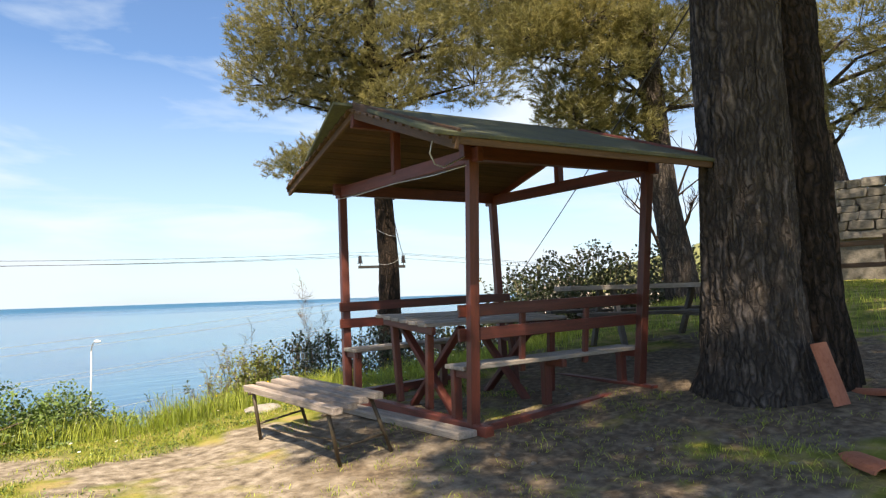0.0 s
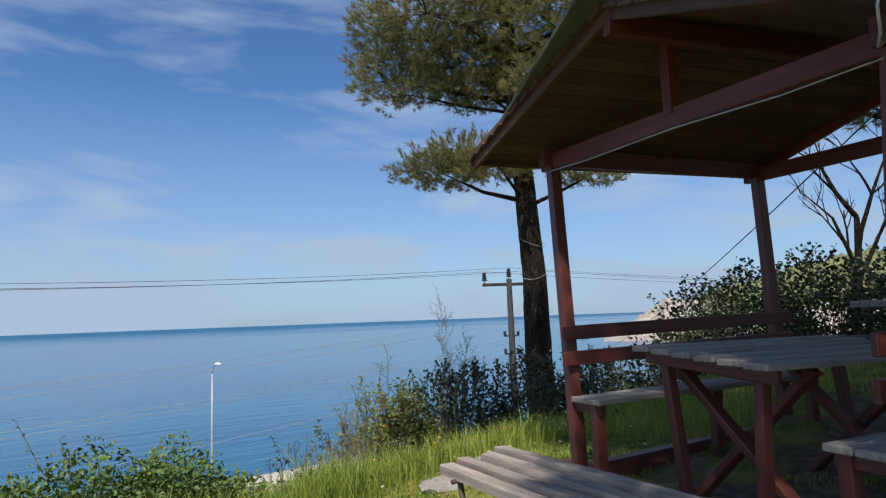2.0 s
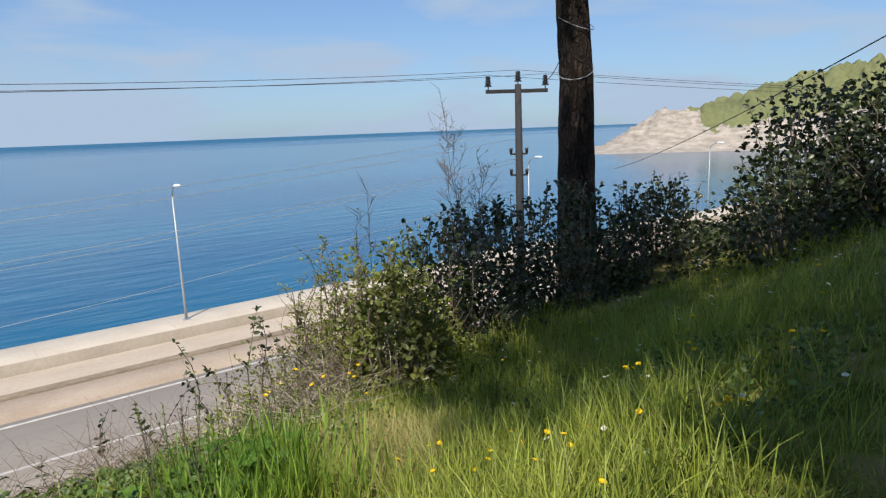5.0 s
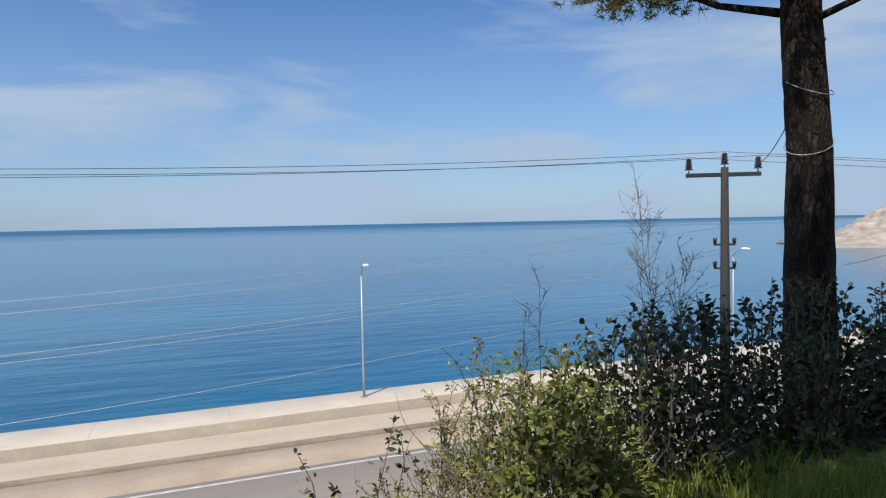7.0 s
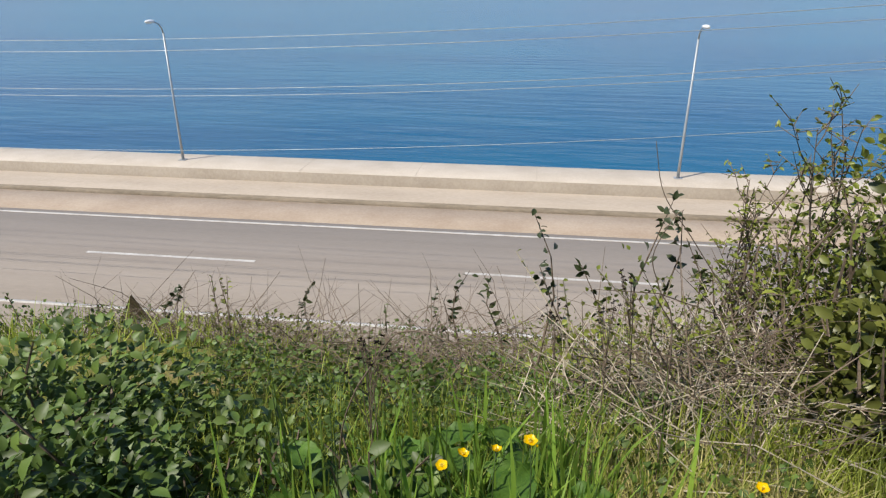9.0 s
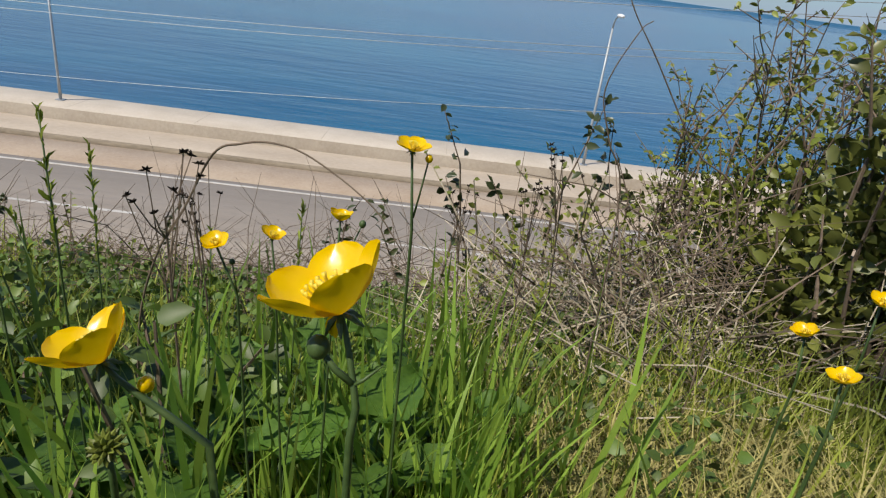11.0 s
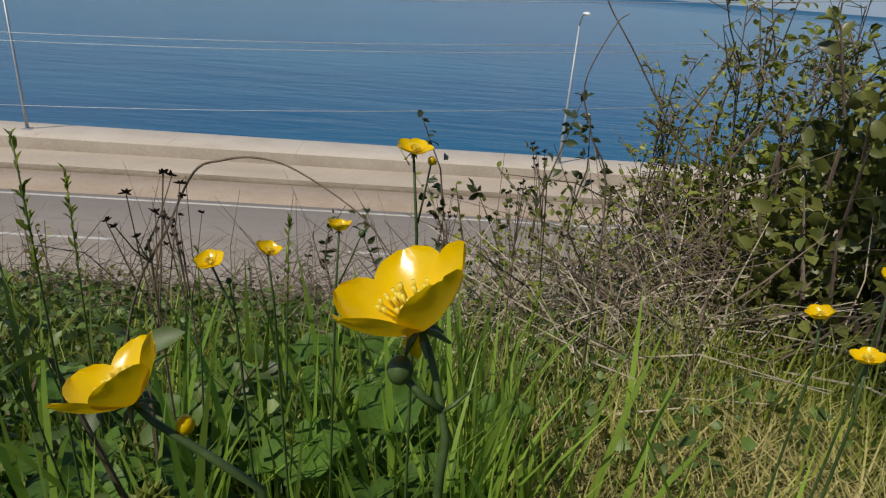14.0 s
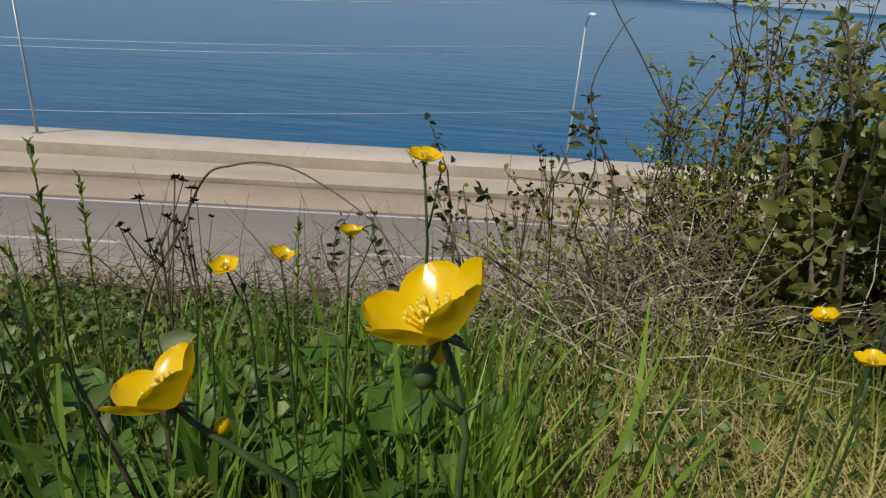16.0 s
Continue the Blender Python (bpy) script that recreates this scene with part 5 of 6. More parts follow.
def sward(label, n, box, tall, width, seed, keep=None, material=M_GRASS, lean=(0.1, 0.7), name="grass", clump=0.0):
    rng = np.random.default_rng(seed)
    x, y = rng.uniform(box[0], box[1], n), rng.uniform(box[2], box[3], n)
    if clump:
        cx, cy = rng.uniform(box[0], box[1], n // 14), rng.uniform(box[2], box[3], n // 14)
        k = rng.integers(0, len(cx), n)
        x, y = cx[k] + rng.normal(0, clump, n), cy[k] + rng.normal(0, clump, n)
    if keep is not None:
        m = keep(x, y, rng)
        x, y = x[m], y[m]
    p = np.stack([x, y, height(x, y) - 0.01], -1)
    h = tall[0] + (tall[1] - tall[0]) * rng.beta(1.6, 2.4, len(p))
    h *= 0.75 + 0.5 * np.array([noise.noise(Vector((a * 1.1, b * 1.1, seed))) * 0.5 + 0.5 for a, b in zip(x, y)])
    v, f = blade_arrays(p, h, width * rng.uniform(0.6, 1.3, len(p)), rng.uniform(lean[0], lean[1], len(p)), rng)
    return tagged(arrays(name, v, f, material), label, "grass", kind="stuff")


def off_worn(x, y, rng):
    """Thin out on the trodden earth."""
    d = np.full(x.shape, 9.0)
    for cx, cy, rx, ry in ((4.25, 1.75, 2.1, 1.9), (6.8, 0.8, 2.8, 2.3), (1.75, 4.4, 0.6, 0.5), (3.0, 3.5, 1.1, 0.7), (1.6, 0.6, 1.5, 0.7)):
        d = np.minimum(d, ((x - cx) / rx) ** 2 + ((y - cy) / ry) ** 2)
    patch = np.array([noise.noise(Vector((a * 1.3, b * 1.3, 4.0))) for a, b in zip(x, y)])
    return d + patch * 1.6 + rng.normal(0, 0.12, x.shape) > 1.15


def lip(x, y, rng):
    return (y > brow(x) + 0.35 + rng.normal(0, 0.2, x.shape)) & off_worn(x, y, rng) & (np.hypot(x - 4.85, y - 6.72) > 0.3) & ((x < 5.12) | (x > 5.85) | (y < 6.85) | (y > 8.0) | (rng.random(x.shape) < 0.3))


sward("short sunlit meadow grass on the terrace", 42000, (-2.0, 7.0, -1.5, 6.2), (0.025, 0.085), 0.005, 1, off_worn, lean=(0.3, 1.0))
sward("short dense sunlit turf before the bench", 52000, (0.9, 6.0, 2.6, 6.6), (0.02, 0.075), 0.0045, 21, off_worn, lean=(0.3, 1.1))
sward("short yellowing turf before the bench", 12000, (0.9, 6.0, 2.4, 6.6), (0.02, 0.07), 0.0045, 22, off_worn, M_DRYGRASS, (0.4, 1.2), "dry_grass")

sward("small tufts of weeds on the trodden earth", 5200, (1.2, 6.2, -0.8, 2.6), (0.02, 0.065), 0.0055, 23, None, lean=(0.4, 1.1), clump=0.06)


def weeds(label, n, box, seed, keep, size, lift):
    """Small round-leaved weeds close to the ground."""
    r = np.random.default_rng(seed)
    k = n // 9
    cx, cy = r.uniform(box[0], box[1], k), r.uniform(box[2], box[3], k)
    j = r.integers(0, k, n)
    x, y = cx[j] + r.normal(0, 0.035, n), cy[j] + r.normal(0, 0.035, n)
    m = keep(x, y, r)
    x, y = x[m], y[m]
    p = np.stack([x, y, height(x, y) + r.uniform(0.004, lift, len(x))], -1)
    d = r.normal(size=p.shape) * np.array((1, 1, 0.35)) + np.array((0, 0, 0.25))
    v, f = leaf_arrays(p, d, size * r.uniform(0.6, 1.3, len(p)), 0.5, r)
    return tagged(arrays("low_weeds", v, f, M_LEAF), label, "weeds", kind="stuff")


weeds("small round-leaved weeds in the turf", 15000, (0.9, 6.0, 2.2, 6.6), 31, off_worn, 0.02, 0.03)
weeds("leafy weeds and seedlings on the bank above the road", 9000, (3.0, 5.9, 7.7, 9.8), 33, lambda x, y, r: r.random(x.shape) < 0.9, 0.034, 0.3)
weeds("leafy weeds among the long grass", 9000, (3.8, 7.5, 5.2, 8.6), 32, lambda x, y, r: (np.hypot(x - 4.85, y - 6.72) > 0.3), 0.032, 0.16)
sward("tall sunlit meadow grass along the lip of the bank", 15000, (3.4, 6.2, 5.2, 8.6), (0.18, 0.5), 0.006, 2, lip)
sward("tall sunlit grass between the brambles and the bushes", 6500, (1.2, 5.9, 4.7, 6.7), (0.14, 0.42), 0.006, 12, lambda x, y, r: off_worn(x, y, r) & (y > brow(x) - 0.15 + r.normal(0, 0.2, x.shape)) & (np.hypot(x - 4.85, y - 6.72) > 0.5))
sward("tall grass on the bank", 6000, (5.9, 9.0, 5.6, 9.4), (0.15, 0.42), 0.007, 3, lip)
sward("shaded meadow grass under the pines", 22000, (6.0, 13.5, 3.6, 8.6), (0.06, 0.24), 0.007, 4, lambda x, y, r: off_worn(x, y, r))
sward("shaded rough grass behind the shelter", 9000, (7.5, 18, -3.0, 4.5), (0.06, 0.2), 0.009, 5, off_worn)
sward("coarse grass on the bank", 7000, (-3, 8, 8.2, 15), (0.15, 0.45), 0.008, 6)
# the stand of long green blades where the walk ends
near = lambda x, y, r: (np.hypot(x - 4.85, y - 6.72) > 0.34) & (y > 6.75)
green = lambda x, y, r: near(x, y, r) & ((x > 4.58 + r.normal(0, 0.08, x.shape)) | (r.random(x.shape) < 0.3)) & ((x < 5.12 + r.normal(0, 0.06, x.shape)) | (r.random(x.shape) < 0.15))
faded = lambda w: lambda x, y, r: green(x, y, r) & (r.random(x.shape) < np.exp(-(((x - 4.75) / w) ** 2 + ((y - 7.35) / (w * 1.1)) ** 2) ** 1.5))
sward("long broad green grass blades beside the buttercups", 2600, (3.95, 5.55, 6.7, 8.3), (0.42, 0.74), 0.0145, 7, faded(0.62), M_LONGGRASS, (0.05, 0.45), clump=0.05)
sward("long thin green grass at the edge of the bank", 6000, (3.2, 6.4, 6.2, 9.2), (0.24, 0.56), 0.005, 8, faded(1.15), M_LONGGRASS, (0.05, 0.6))
sward("dry yellow grass lying on the bank", 6500, (5.05, 5.95, 6.95, 8.2), (0.16, 0.4), 0.005, 9, near, M_DRYGRASS, (0.5, 1.3), "dry_grass")
sward("dry yellow grass among the green", 1800, (2.8, 6.5, 4.6, 8.2), (0.12, 0.4), 0.004, 10, lip, M_DRYGRASS, (0.3, 1.0), "dry_grass")


def seed_grass(x, y, top, seed):
    """A tall flowering grass with a narrow head."""
    rng = random.Random(seed)
    g = ground_z(x, y)
    e = thing("seed_grass", (x, y, g), "tall green grass stalk with a seed head", "grass", "flowering grasses")
    d = Vector((rng.uniform(-0.12, 0.12), rng.uniform(-0.05, 0.05), 0))
    pts = [Vector((x, y, g - 0.02)) + d * t * t + Vector((0, 0, (top - g) * t)) for t in (0, 0.3, 0.6, 0.8, 1)]
    tube("stalk", pts, [0.0022, 0.002, 0.0018, 0.0015, 0.001], M_STEM, e, 5)
    r = np.random.default_rng(seed)
    k = 34
    t = r.uniform(0.8, 1.0, k)
    A = np.array([list(p) for p in pts])
    P = np.stack([np.interp(t, (0, 0.3, 0.6, 0.8, 1), A[:, i]) for i in range(3)], -1)
    v, f = leaf_arrays(P, r.normal(0, 0.25, (k, 3)) + np.array((0, 0, 1)), r.uniform(0.012, 0.026, k), 0.14, r)
    under(arrays("seed_head", v, f, M_GRASS), e)


for i, (x, y, z) in enumerate(((4.40, 7.45, 0.16), (4.34, 7.55, 0.05), (4.43, 7.5, 0.0), (4.52, 7.6, -0.05), (4.30, 7.7, 0.02), (4.62, 7.8, -0.08), (4.2, 7.6, 0.1), (4.68, 7.45, -0.12), (5.05, 7.7, -0.1))):
    seed_grass(x, y, z, 30 + i)


def broad_leaf(p, d, L, W, rng):
    """A broad heart-shaped leaf with a sunk midrib and a wavy edge, drooping at its tip."""
    d = Vector(d).normalized()
    side = Vector((-d.y, d.x, 0)).normalized()
    up = side.cross(d) * -1
    if up.z < 0:
        up = -up
    bm, rows, n = bmesh.new(), [], 9
    ph = rng.uniform(0, 6)
    for i in range(n):
        t = i / (n - 1)
        w = W * (math.sin(math.pi * (0.10 + 0.90 * t) ** 0.72) ** 0.8 if t < 1 else 0.02)
        row = []
        for j in range(7):
            q = j / 3 - 1
            wave = 0.07 * math.sin(5 * t * 3 + ph + 2 * q) * abs(q)
            row.append(bm.verts.new(Vector(p) + d * (L * (t - 0.12 * abs(q) * (1 - t))) + side * (q * w) + up * (L * (0.16 * abs(q) - 0.30 * t * t + wave))))
        rows.append(row)
    for a, b in zip(rows, rows[1:]):
        for j in range(6):
            bm.faces.new((a[j], b[j], b[j + 1], a[j + 1]))
    return bm


def dock(x, y, seed, n=8, size=0.105):
    r = np.random.default_rng(seed)
    g = ground_z(x, y)
    e = thing("dock_plant", (x, y, g), "broad-leaved green weed in the grass", "plant", "broad-leaved weeds")
    for k in range(n):
        a = 6.28 * k / n + r.uniform(-0.4, 0.4)
        foot = Vector((x, y, g))
        h = r.uniform(0.14, 0.4)
        top = foot + Vector((math.cos(a) * 0.07, math.sin(a) * 0.07, h))
        tube("stalk", [foot, foot.lerp(top, 0.6), top], [0.004, 0.003, 0.002], M_STEM, e, 5)
        L = size * r.uniform(0.9, 1.5)
        part("leaf", broad_leaf(top, (math.cos(a), math.sin(a), 0.35), L, L * r.uniform(0.36, 0.48), r), M_DOCK, e, smooth=True)


for i, (x, y) in enumerate(((4.62, 7.5), (4.8, 7.62), (4.45, 7.75), (4.95, 7.75), (4.55, 8.0), (4.9, 8.05), (4.25, 7.3), (4.15, 7.65), (4.3, 7.1), (4.08, 7.3), (4.0, 7.5), (4.38, 7.5), (4.2, 7.85), (4.7, 7.85), (3.9, 7.15))):
    dock(x, y, 60 + i)


def dry_weed(x, y, top, seed):
    """A dead branching weed with dark tufted heads."""
    rng = random.Random(seed)
    g = ground_z(x, y)
    e = thing("dry_weed", (x, y, g), "dead brown weed with tufted dark seed heads", "weed", "dead weeds on the bank")
    bm, heads = bmesh.new(), bmesh.new()
    f = Vector((x, y, g - 0.02))
    c = Vector((x + rng.uniform(-0.03, 0.03), y, top - 0.12))
    tube_bm(bm, [f, f.lerp(c, 0.5) + Vector((0.015, 0, 0)), c], [0.003, 0.0026, 0.002], 5, False)
    for k in range(11):
        b = f.lerp(c, rng.uniform(0.7, 1.0))
        t = Vector((c.x + rng.uniform(-0.06, 0.06), c.y + rng.uniform(-0.05, 0.05), top - rng.uniform(0, 0.1)))
        tube_bm(bm, [b, b.lerp(t, 0.5) + Vector((0, 0, -0.008)), t], [0.0016, 0.0013, 0.001], 4, False)
        for q in range(7):
            w = Vector((rng.uniform(-1, 1), rng.uniform(-1, 1), rng.uniform(-0.3, 1))).normalized() * rng.uniform(0.007, 0.014)
            tube_bm(heads, [t, t + w * 0.5, t + w], [0.0012, 0.0022, 0.0005], 4, False)
    tagged(part("stem", bm, M_TWIG, e), kind="stuff")
    tagged(part("seed_tuft", heads, M_BARKDARK, e, "dark tufted heads"), kind="stuff")


for i, (x, y, z) in enumerate(((4.40, 7.75, 0.0), (4.30, 8.2, -0.22), (5.15, 8.5, -0.2), (5.3, 8.6, -0.1), (5.0, 8.7, -0.3))):
    dry_weed(x, y, z, 300 + i)

# ---- buttercups ----


def petal_bm(L, W, open0, open1, n=12, bow=0.3, wave=0.0):
    """A cupped petal along +x: narrow at its foot, broad and round at its end."""
    bm = bmesh.new()
    rows = []
    x = z = 0.0
    for i in range(n):
        t = i / (n - 1)
        a = open0 + (open1 - open0) * t ** 0.8
        if i:
            x += math.cos(a) * L / (n - 1)
            z += math.sin(a) * L / (n - 1)
        w = W * (0.2 + 0.8 * math.sin(math.pi / 2 * t / 0.62) ** 0.9) if t < 0.62 else W * math.sqrt(max(0.015, 1 - ((t - 0.62) / 0.39) ** 2))
        row = []
        for j in range(9):
            q = j / 4 - 1
            lift = bow * w * q * q + wave * L * math.sin(7 * q + 9 * t) * t
            row.append(bm.verts.new((x - math.sin(a) * lift, q * w, z + math.cos(a) * lift)))
        rows.append(row)
    for a, b in zip(rows, rows[1:]):
        for j in range(8):
            bm.faces.new((a[j], b[j], b[j + 1], a[j + 1]))
    return bm


def buttercup(place, axis, stalk, scale=1.0, turn=0.0, label="glossy yellow buttercup on a thin green stalk", r=0.0011, cup=1.0, seed=0, group="buttercups", right=None, tilt=(0, 0, 0, 0, 0), slim=1.0):
    """place: the flower's foot; stalk: further points of its stem, from the flower down; right: where its first petal points; tilt: how much further each petal is folded up."""
    e = thing("buttercup", place, label, "flower", group)
    ax = Vector(axis).normalized()
    turned = ax.to_track_quat("Z", "X").to_matrix()
    if right:
        rx = Vector(right)
        rx = (rx - ax * rx.dot(ax)).normalized()
        turned = Matrix((rx, ax.cross(rx), ax)).transposed()
    m = Matrix.Translation(place) @ turned.to_4x4()
    rng = random.Random(seed)
    for k in range(5):
        u = tilt[k]
        bm = petal_bm(0.0134 * scale * rng.uniform(0.96, 1.05), 0.0064 * scale * slim, 0.12 + 0.1 * rng.random() + u * 0.6, (0.88 + rng.uniform(-0.12, 0.14)) * cup + u, 12, 0.3, 0.008)
        bmesh.ops.transform(bm, matrix=m @ pose(0, 0, 0, 0, 0, turn + 72 * k + rng.uniform(-4, 4)) @ Matrix.Translation((0.0008, 0, 0.0003 * (k % 2))), verts=bm.verts[:])
        part("petal", bm, M_YELLOW, e, smooth=True)
    bm = bmesh.new()
    bmesh.ops.create_icosphere(bm, subdivisions=2, radius=0.0019 * scale, matrix=m @ Matrix.Translation((0, 0, 0.0018 * scale)))
    for k in range(34):
        a, q = rng.uniform(0, 6.28), rng.uniform(0.35, 1)
        b = m @ Vector((math.cos(a) * 0.0012 * scale, math.sin(a) * 0.0012 * scale, 0.001 * scale))
        t = m @ Vector((math.cos(a) * 0.0042 * q * scale, math.sin(a) * 0.0042 * q * scale, (0.0066 - 0.0018 * q) * scale))
        tube_bm(bm, [b, t, t + ax * 0.0009 * scale], [0.00016 * scale, 0.00018 * scale, 0.0004 * scale], 4)
    part("flower_centre", bm, M_STAMEN, e, "yellow stamens", True)
    bm = bmesh.new()
    for k in range(5):
        a = radians(turn + 36 + 72 * k)
        d = m.to_3x3() @ Vector((math.cos(a), math.sin(a), -0.5))
        p = Vector(place)
        tube_bm(bm, [p, p + d * 0.002 * scale, p + d * 0.0035 * scale - ax * 0.001 * scale], [0.0004 * scale, 0.0006 * scale, 0.0002 * scale], 5)
    part("calyx", bm, M_STEM, e)
    pts = [Vector(place)] + [Vector(p) for p in stalk]
    n = len(pts)
    tube("stalk", pts, [r * (0.85 + 0.9 * i / n) for i in range(n)], M_STEM, e, 7)
    return e


def bud(place, foot, parent, scale=1.0, material=M_STEM):
    bm = bmesh.new()
    bmesh.ops.create_uvsphere(bm, u_segments=12, v_segments=8, radius=1, matrix=Matrix.Translation(place) @ Matrix.Diagonal((0.0021 * scale, 0.0021 * scale, 0.0024 * scale, 1)))
    b = part("bud", bm, material, parent, "closed round bud", True)
    f = Vector(foot)
    tube("bud_stalk", [Vector(place), Vector(place).lerp(f, 0.5) + Vector((0, 0, -0.001)), f], [0.0006, 0.0007, 0.0008], M_STEM, b, 6)


def down(p, dx=0.01, dy=0.01):
    """The rest of a stem, from p to the ground."""
    g = ground_z(p[0] + dx * 3, p[1] + dy * 3)
    q = Vector(p)
    return [q, q.lerp(Vector((p[0] + dx * 2, p[1] + dy * 2, g)), 0.5) + Vector((dx * 0.4, 0, 0)), Vector((p[0] + dx * 3, p[1] + dy * 3, g - 0.01))]


b1 = buttercup((4.8522, 6.8147, 0.2747), (-0.40, 0.05, 0.915), [(4.8536, 6.8130, 0.2720), (4.8548, 6.8112, 0.2684), (4.8562, 6.8094, 0.2629), (4.8572, 6.8080, 0.2585)] + down((4.8566, 6.8065, 0.2520), 0.002, 0.02), 1.19, 8, r=0.0006, cup=1.06,
               seed=3, right=(0.906, 0.119, 0.408), tilt=(0.20, 0.08, -0.02, 0.02, 0.14), slim=0.85)
bud((4.8491, 6.8106, 0.2694), (4.8560, 6.8092, 0.2632), b1, 1.05)
tube("bract", [(4.8565, 6.8090, 0.2630), (4.8581, 6.8092, 0.2641), (4.8617, 6.8102, 0.2674)], [0.0004, 0.0004, 0.0001], M_STEM, b1, 5)
bm = petal_bm(0.0050, 0.0021, -0.2, -0.7)
bmesh.ops.transform(bm, matrix=Matrix.Translation((4.8520, 6.8143, 0.2750)) @ Vector((-0.45, -0.45, -0.77)).to_track_quat("X", "Z").to_matrix().to_4x4(), verts=bm.verts[:])
part("sepal", bm, M_YELLOW, b1, "folded-back yellow sepal", True)
b2 = buttercup((4.7971, 6.8298, 0.2460), (-0.528, 0.108, 0.842), [(4.8006, 6.8289, 0.2429), (4.8048, 6.8283, 0.2400), (4.8128, 6.8276, 0.2346)] + down((4.8220, 6.8269, 0.2280), 0.012, 0.02), 1.07, 8, r=0.00075, cup=1.04,
               seed=5, right=(0.883, 0.138, 0.453), tilt=(0.16, 0.12, 0.04, 0.06, 0.1), slim=0.85)
bud((4.8067, 6.8300, 0.2411), (4.8050, 6.8284, 0.2398), b2, 0.9, M_YELLOW)
seeds = thing("seed_head", (4.806, 6.8129, ground_z(4.806, 6.83)), "spiky green buttercup seed head after flowering", "seed head")
bm = bmesh.new()
top = Vector((4.806, 6.8129, 0.2375))
for k in range(46):
    z = 1 - 1.7 * (k + 0.5) / 46
    w = Vector((math.cos(2.4 * k) * math.sqrt(1 - z * z), math.sin(2.4 * k) * math.sqrt(1 - z * z), z))
    tube_bm(bm, [top, top + w * 0.0026, top + w * 0.0033, top + w * 0.0042 + Vector((0.0002, 0, 0.0002))], [0.0002, 0.0007, 0.0005, 0.0001], 5)
part("seed_ball", bm, M_LEAFYELLOW, seeds)
tube("stalk", [top] + down((4.8062, 6.8135, 0.228), 0.003, 0.01), [0.0007, 0.0008, 0.0009, 0.001], M_STEM, seeds, 6)
b3 = buttercup((4.8504, 7.1385, 0.2200), (0.1, -0.1, 1), down((4.856, 7.140, 0.16), 0.006, 0.01), 1.0, 10, cup=0.7, seed=7)
bud((4.8627, 7.1354, 0.2164), (4.856, 7.14, 0.17), b3, 1.3, M_YELLOW)
b4 = buttercup((4.6956, 7.1876, 0.1070), (-0.1, -0.3, 1), down((4.712, 7.19, 0.06), 0.01, 0.01), 1.0, 40, cup=0.8, seed=8)
bud((4.708, 7.19, 0.092), (4.712, 7.19, 0.062), b4, 1.2)
buttercup((4.7286, 7.236, 0.0980), (0.3, -0.1, 1), down((4.732, 7.24, 0.05), 0.01, 0.005), 0.95, 0, cup=0.9, seed=9)
b6 = buttercup((4.793, 7.214, 0.1310), (0.05, 0.1, 1), down((4.79, 7.22, 0.07), -0.006, 0.01), 0.95, 60, cup=1.2, seed=10)
bud((4.812, 7.214, 0.130), (4.793, 7.22, 0.08), b6, 1.5)
buttercup((5.1808, 7.1577, 0.1020), (-0.3, 0.05, 1), down((5.19, 7.16, 0.06), 0.006, 0.01), 0.95, 30, cup=1.1, seed=11)
buttercup((5.162, 7.0771, 0.1120), (-0.2, 0.1, 1), down((5.17, 7.08, 0.06), 0.008, 0.01), 0.95, 80, cup=0.9, seed=12)
buttercup((5.20, 7.02, 0.02), (0.0, 0.1, 1), down((5.205, 7.03, -0.04), 0.004, 0.01), 0.9, 15, cup=0.9, seed=14)

buttercup((5.252, 7.185, 0.125), (-0.1, -0.2, 1), down((5.26, 7.19, 0.07), 0.004, 0.01), 0.95, 50, cup=1.0, seed=15)

proto = buttercup((0, 0, 0), (0.1, -0.2, 1), [(0.004, 0, -0.12), (0.0, 0.01, -0.3)], 1.35, 0, "small yellow buttercup in the grass", cup=0.8, seed=20, group="buttercups in the grass")
rng = random.Random(77)
spots = [(rng.uniform(5.2, 8.2), rng.uniform(5.2, 6.6)) for _ in range(22)] + [(rng.uniform(3.2, 6.0), rng.uniform(5.2, 7.0)) for _ in range(16)] + [(rng.uniform(7, 10), rng.uniform(6, 8)) for _ in range(14)]
for i, (x, y) in enumerate(spots):
    h = rng.uniform(0.2, 0.3)
    m = pose(x, y, ground_z(x, y) + h, rng.uniform(-15, 15), rng.uniform(-15, 15), rng.uniform(0, 360))
    if i == 0:
        proto.matrix_basis = m
    else:
        copy_thing(proto, m)


def daisy():
    e = thing("daisy", (0, 0, 0), "small white daisy with a yellow centre in the grass", "flower", "daisies in the grass")
    bm = bmesh.new()
    for k in range(11):
        a = 6.283 * k / 11
        c, s = math.cos(a), math.sin(a)
        q = [bm.verts.new((c * u - s * w, s * u + c * w, z)) for u, w, z in ((0.003, -0.0015, 0), (0.012, -0.0034, 0.003), (0.0165, 0, 0.002), (0.012, 0.0034, 0.003), (0.003, 0.0015, 0))]
        bm.faces.new(q)
    part("flower_ring", bm, M_WHITEPETAL, e)
    bm = bmesh.new()
    bmesh.ops.create_uvsphere(bm, u_segments=8, v_segments=5, radius=1, matrix=Matrix.Diagonal((0.0052, 0.0052, 0.0035, 1)))
    part("centre", bm, M_STAMEN, e)
    tube("stalk", [(0, 0, 0), (0.006, 0, -0.12), (0.0, 0.01, -0.26)], [0.0012, 0.0012, 0.0014], M_STEM, e, 4)
    return e


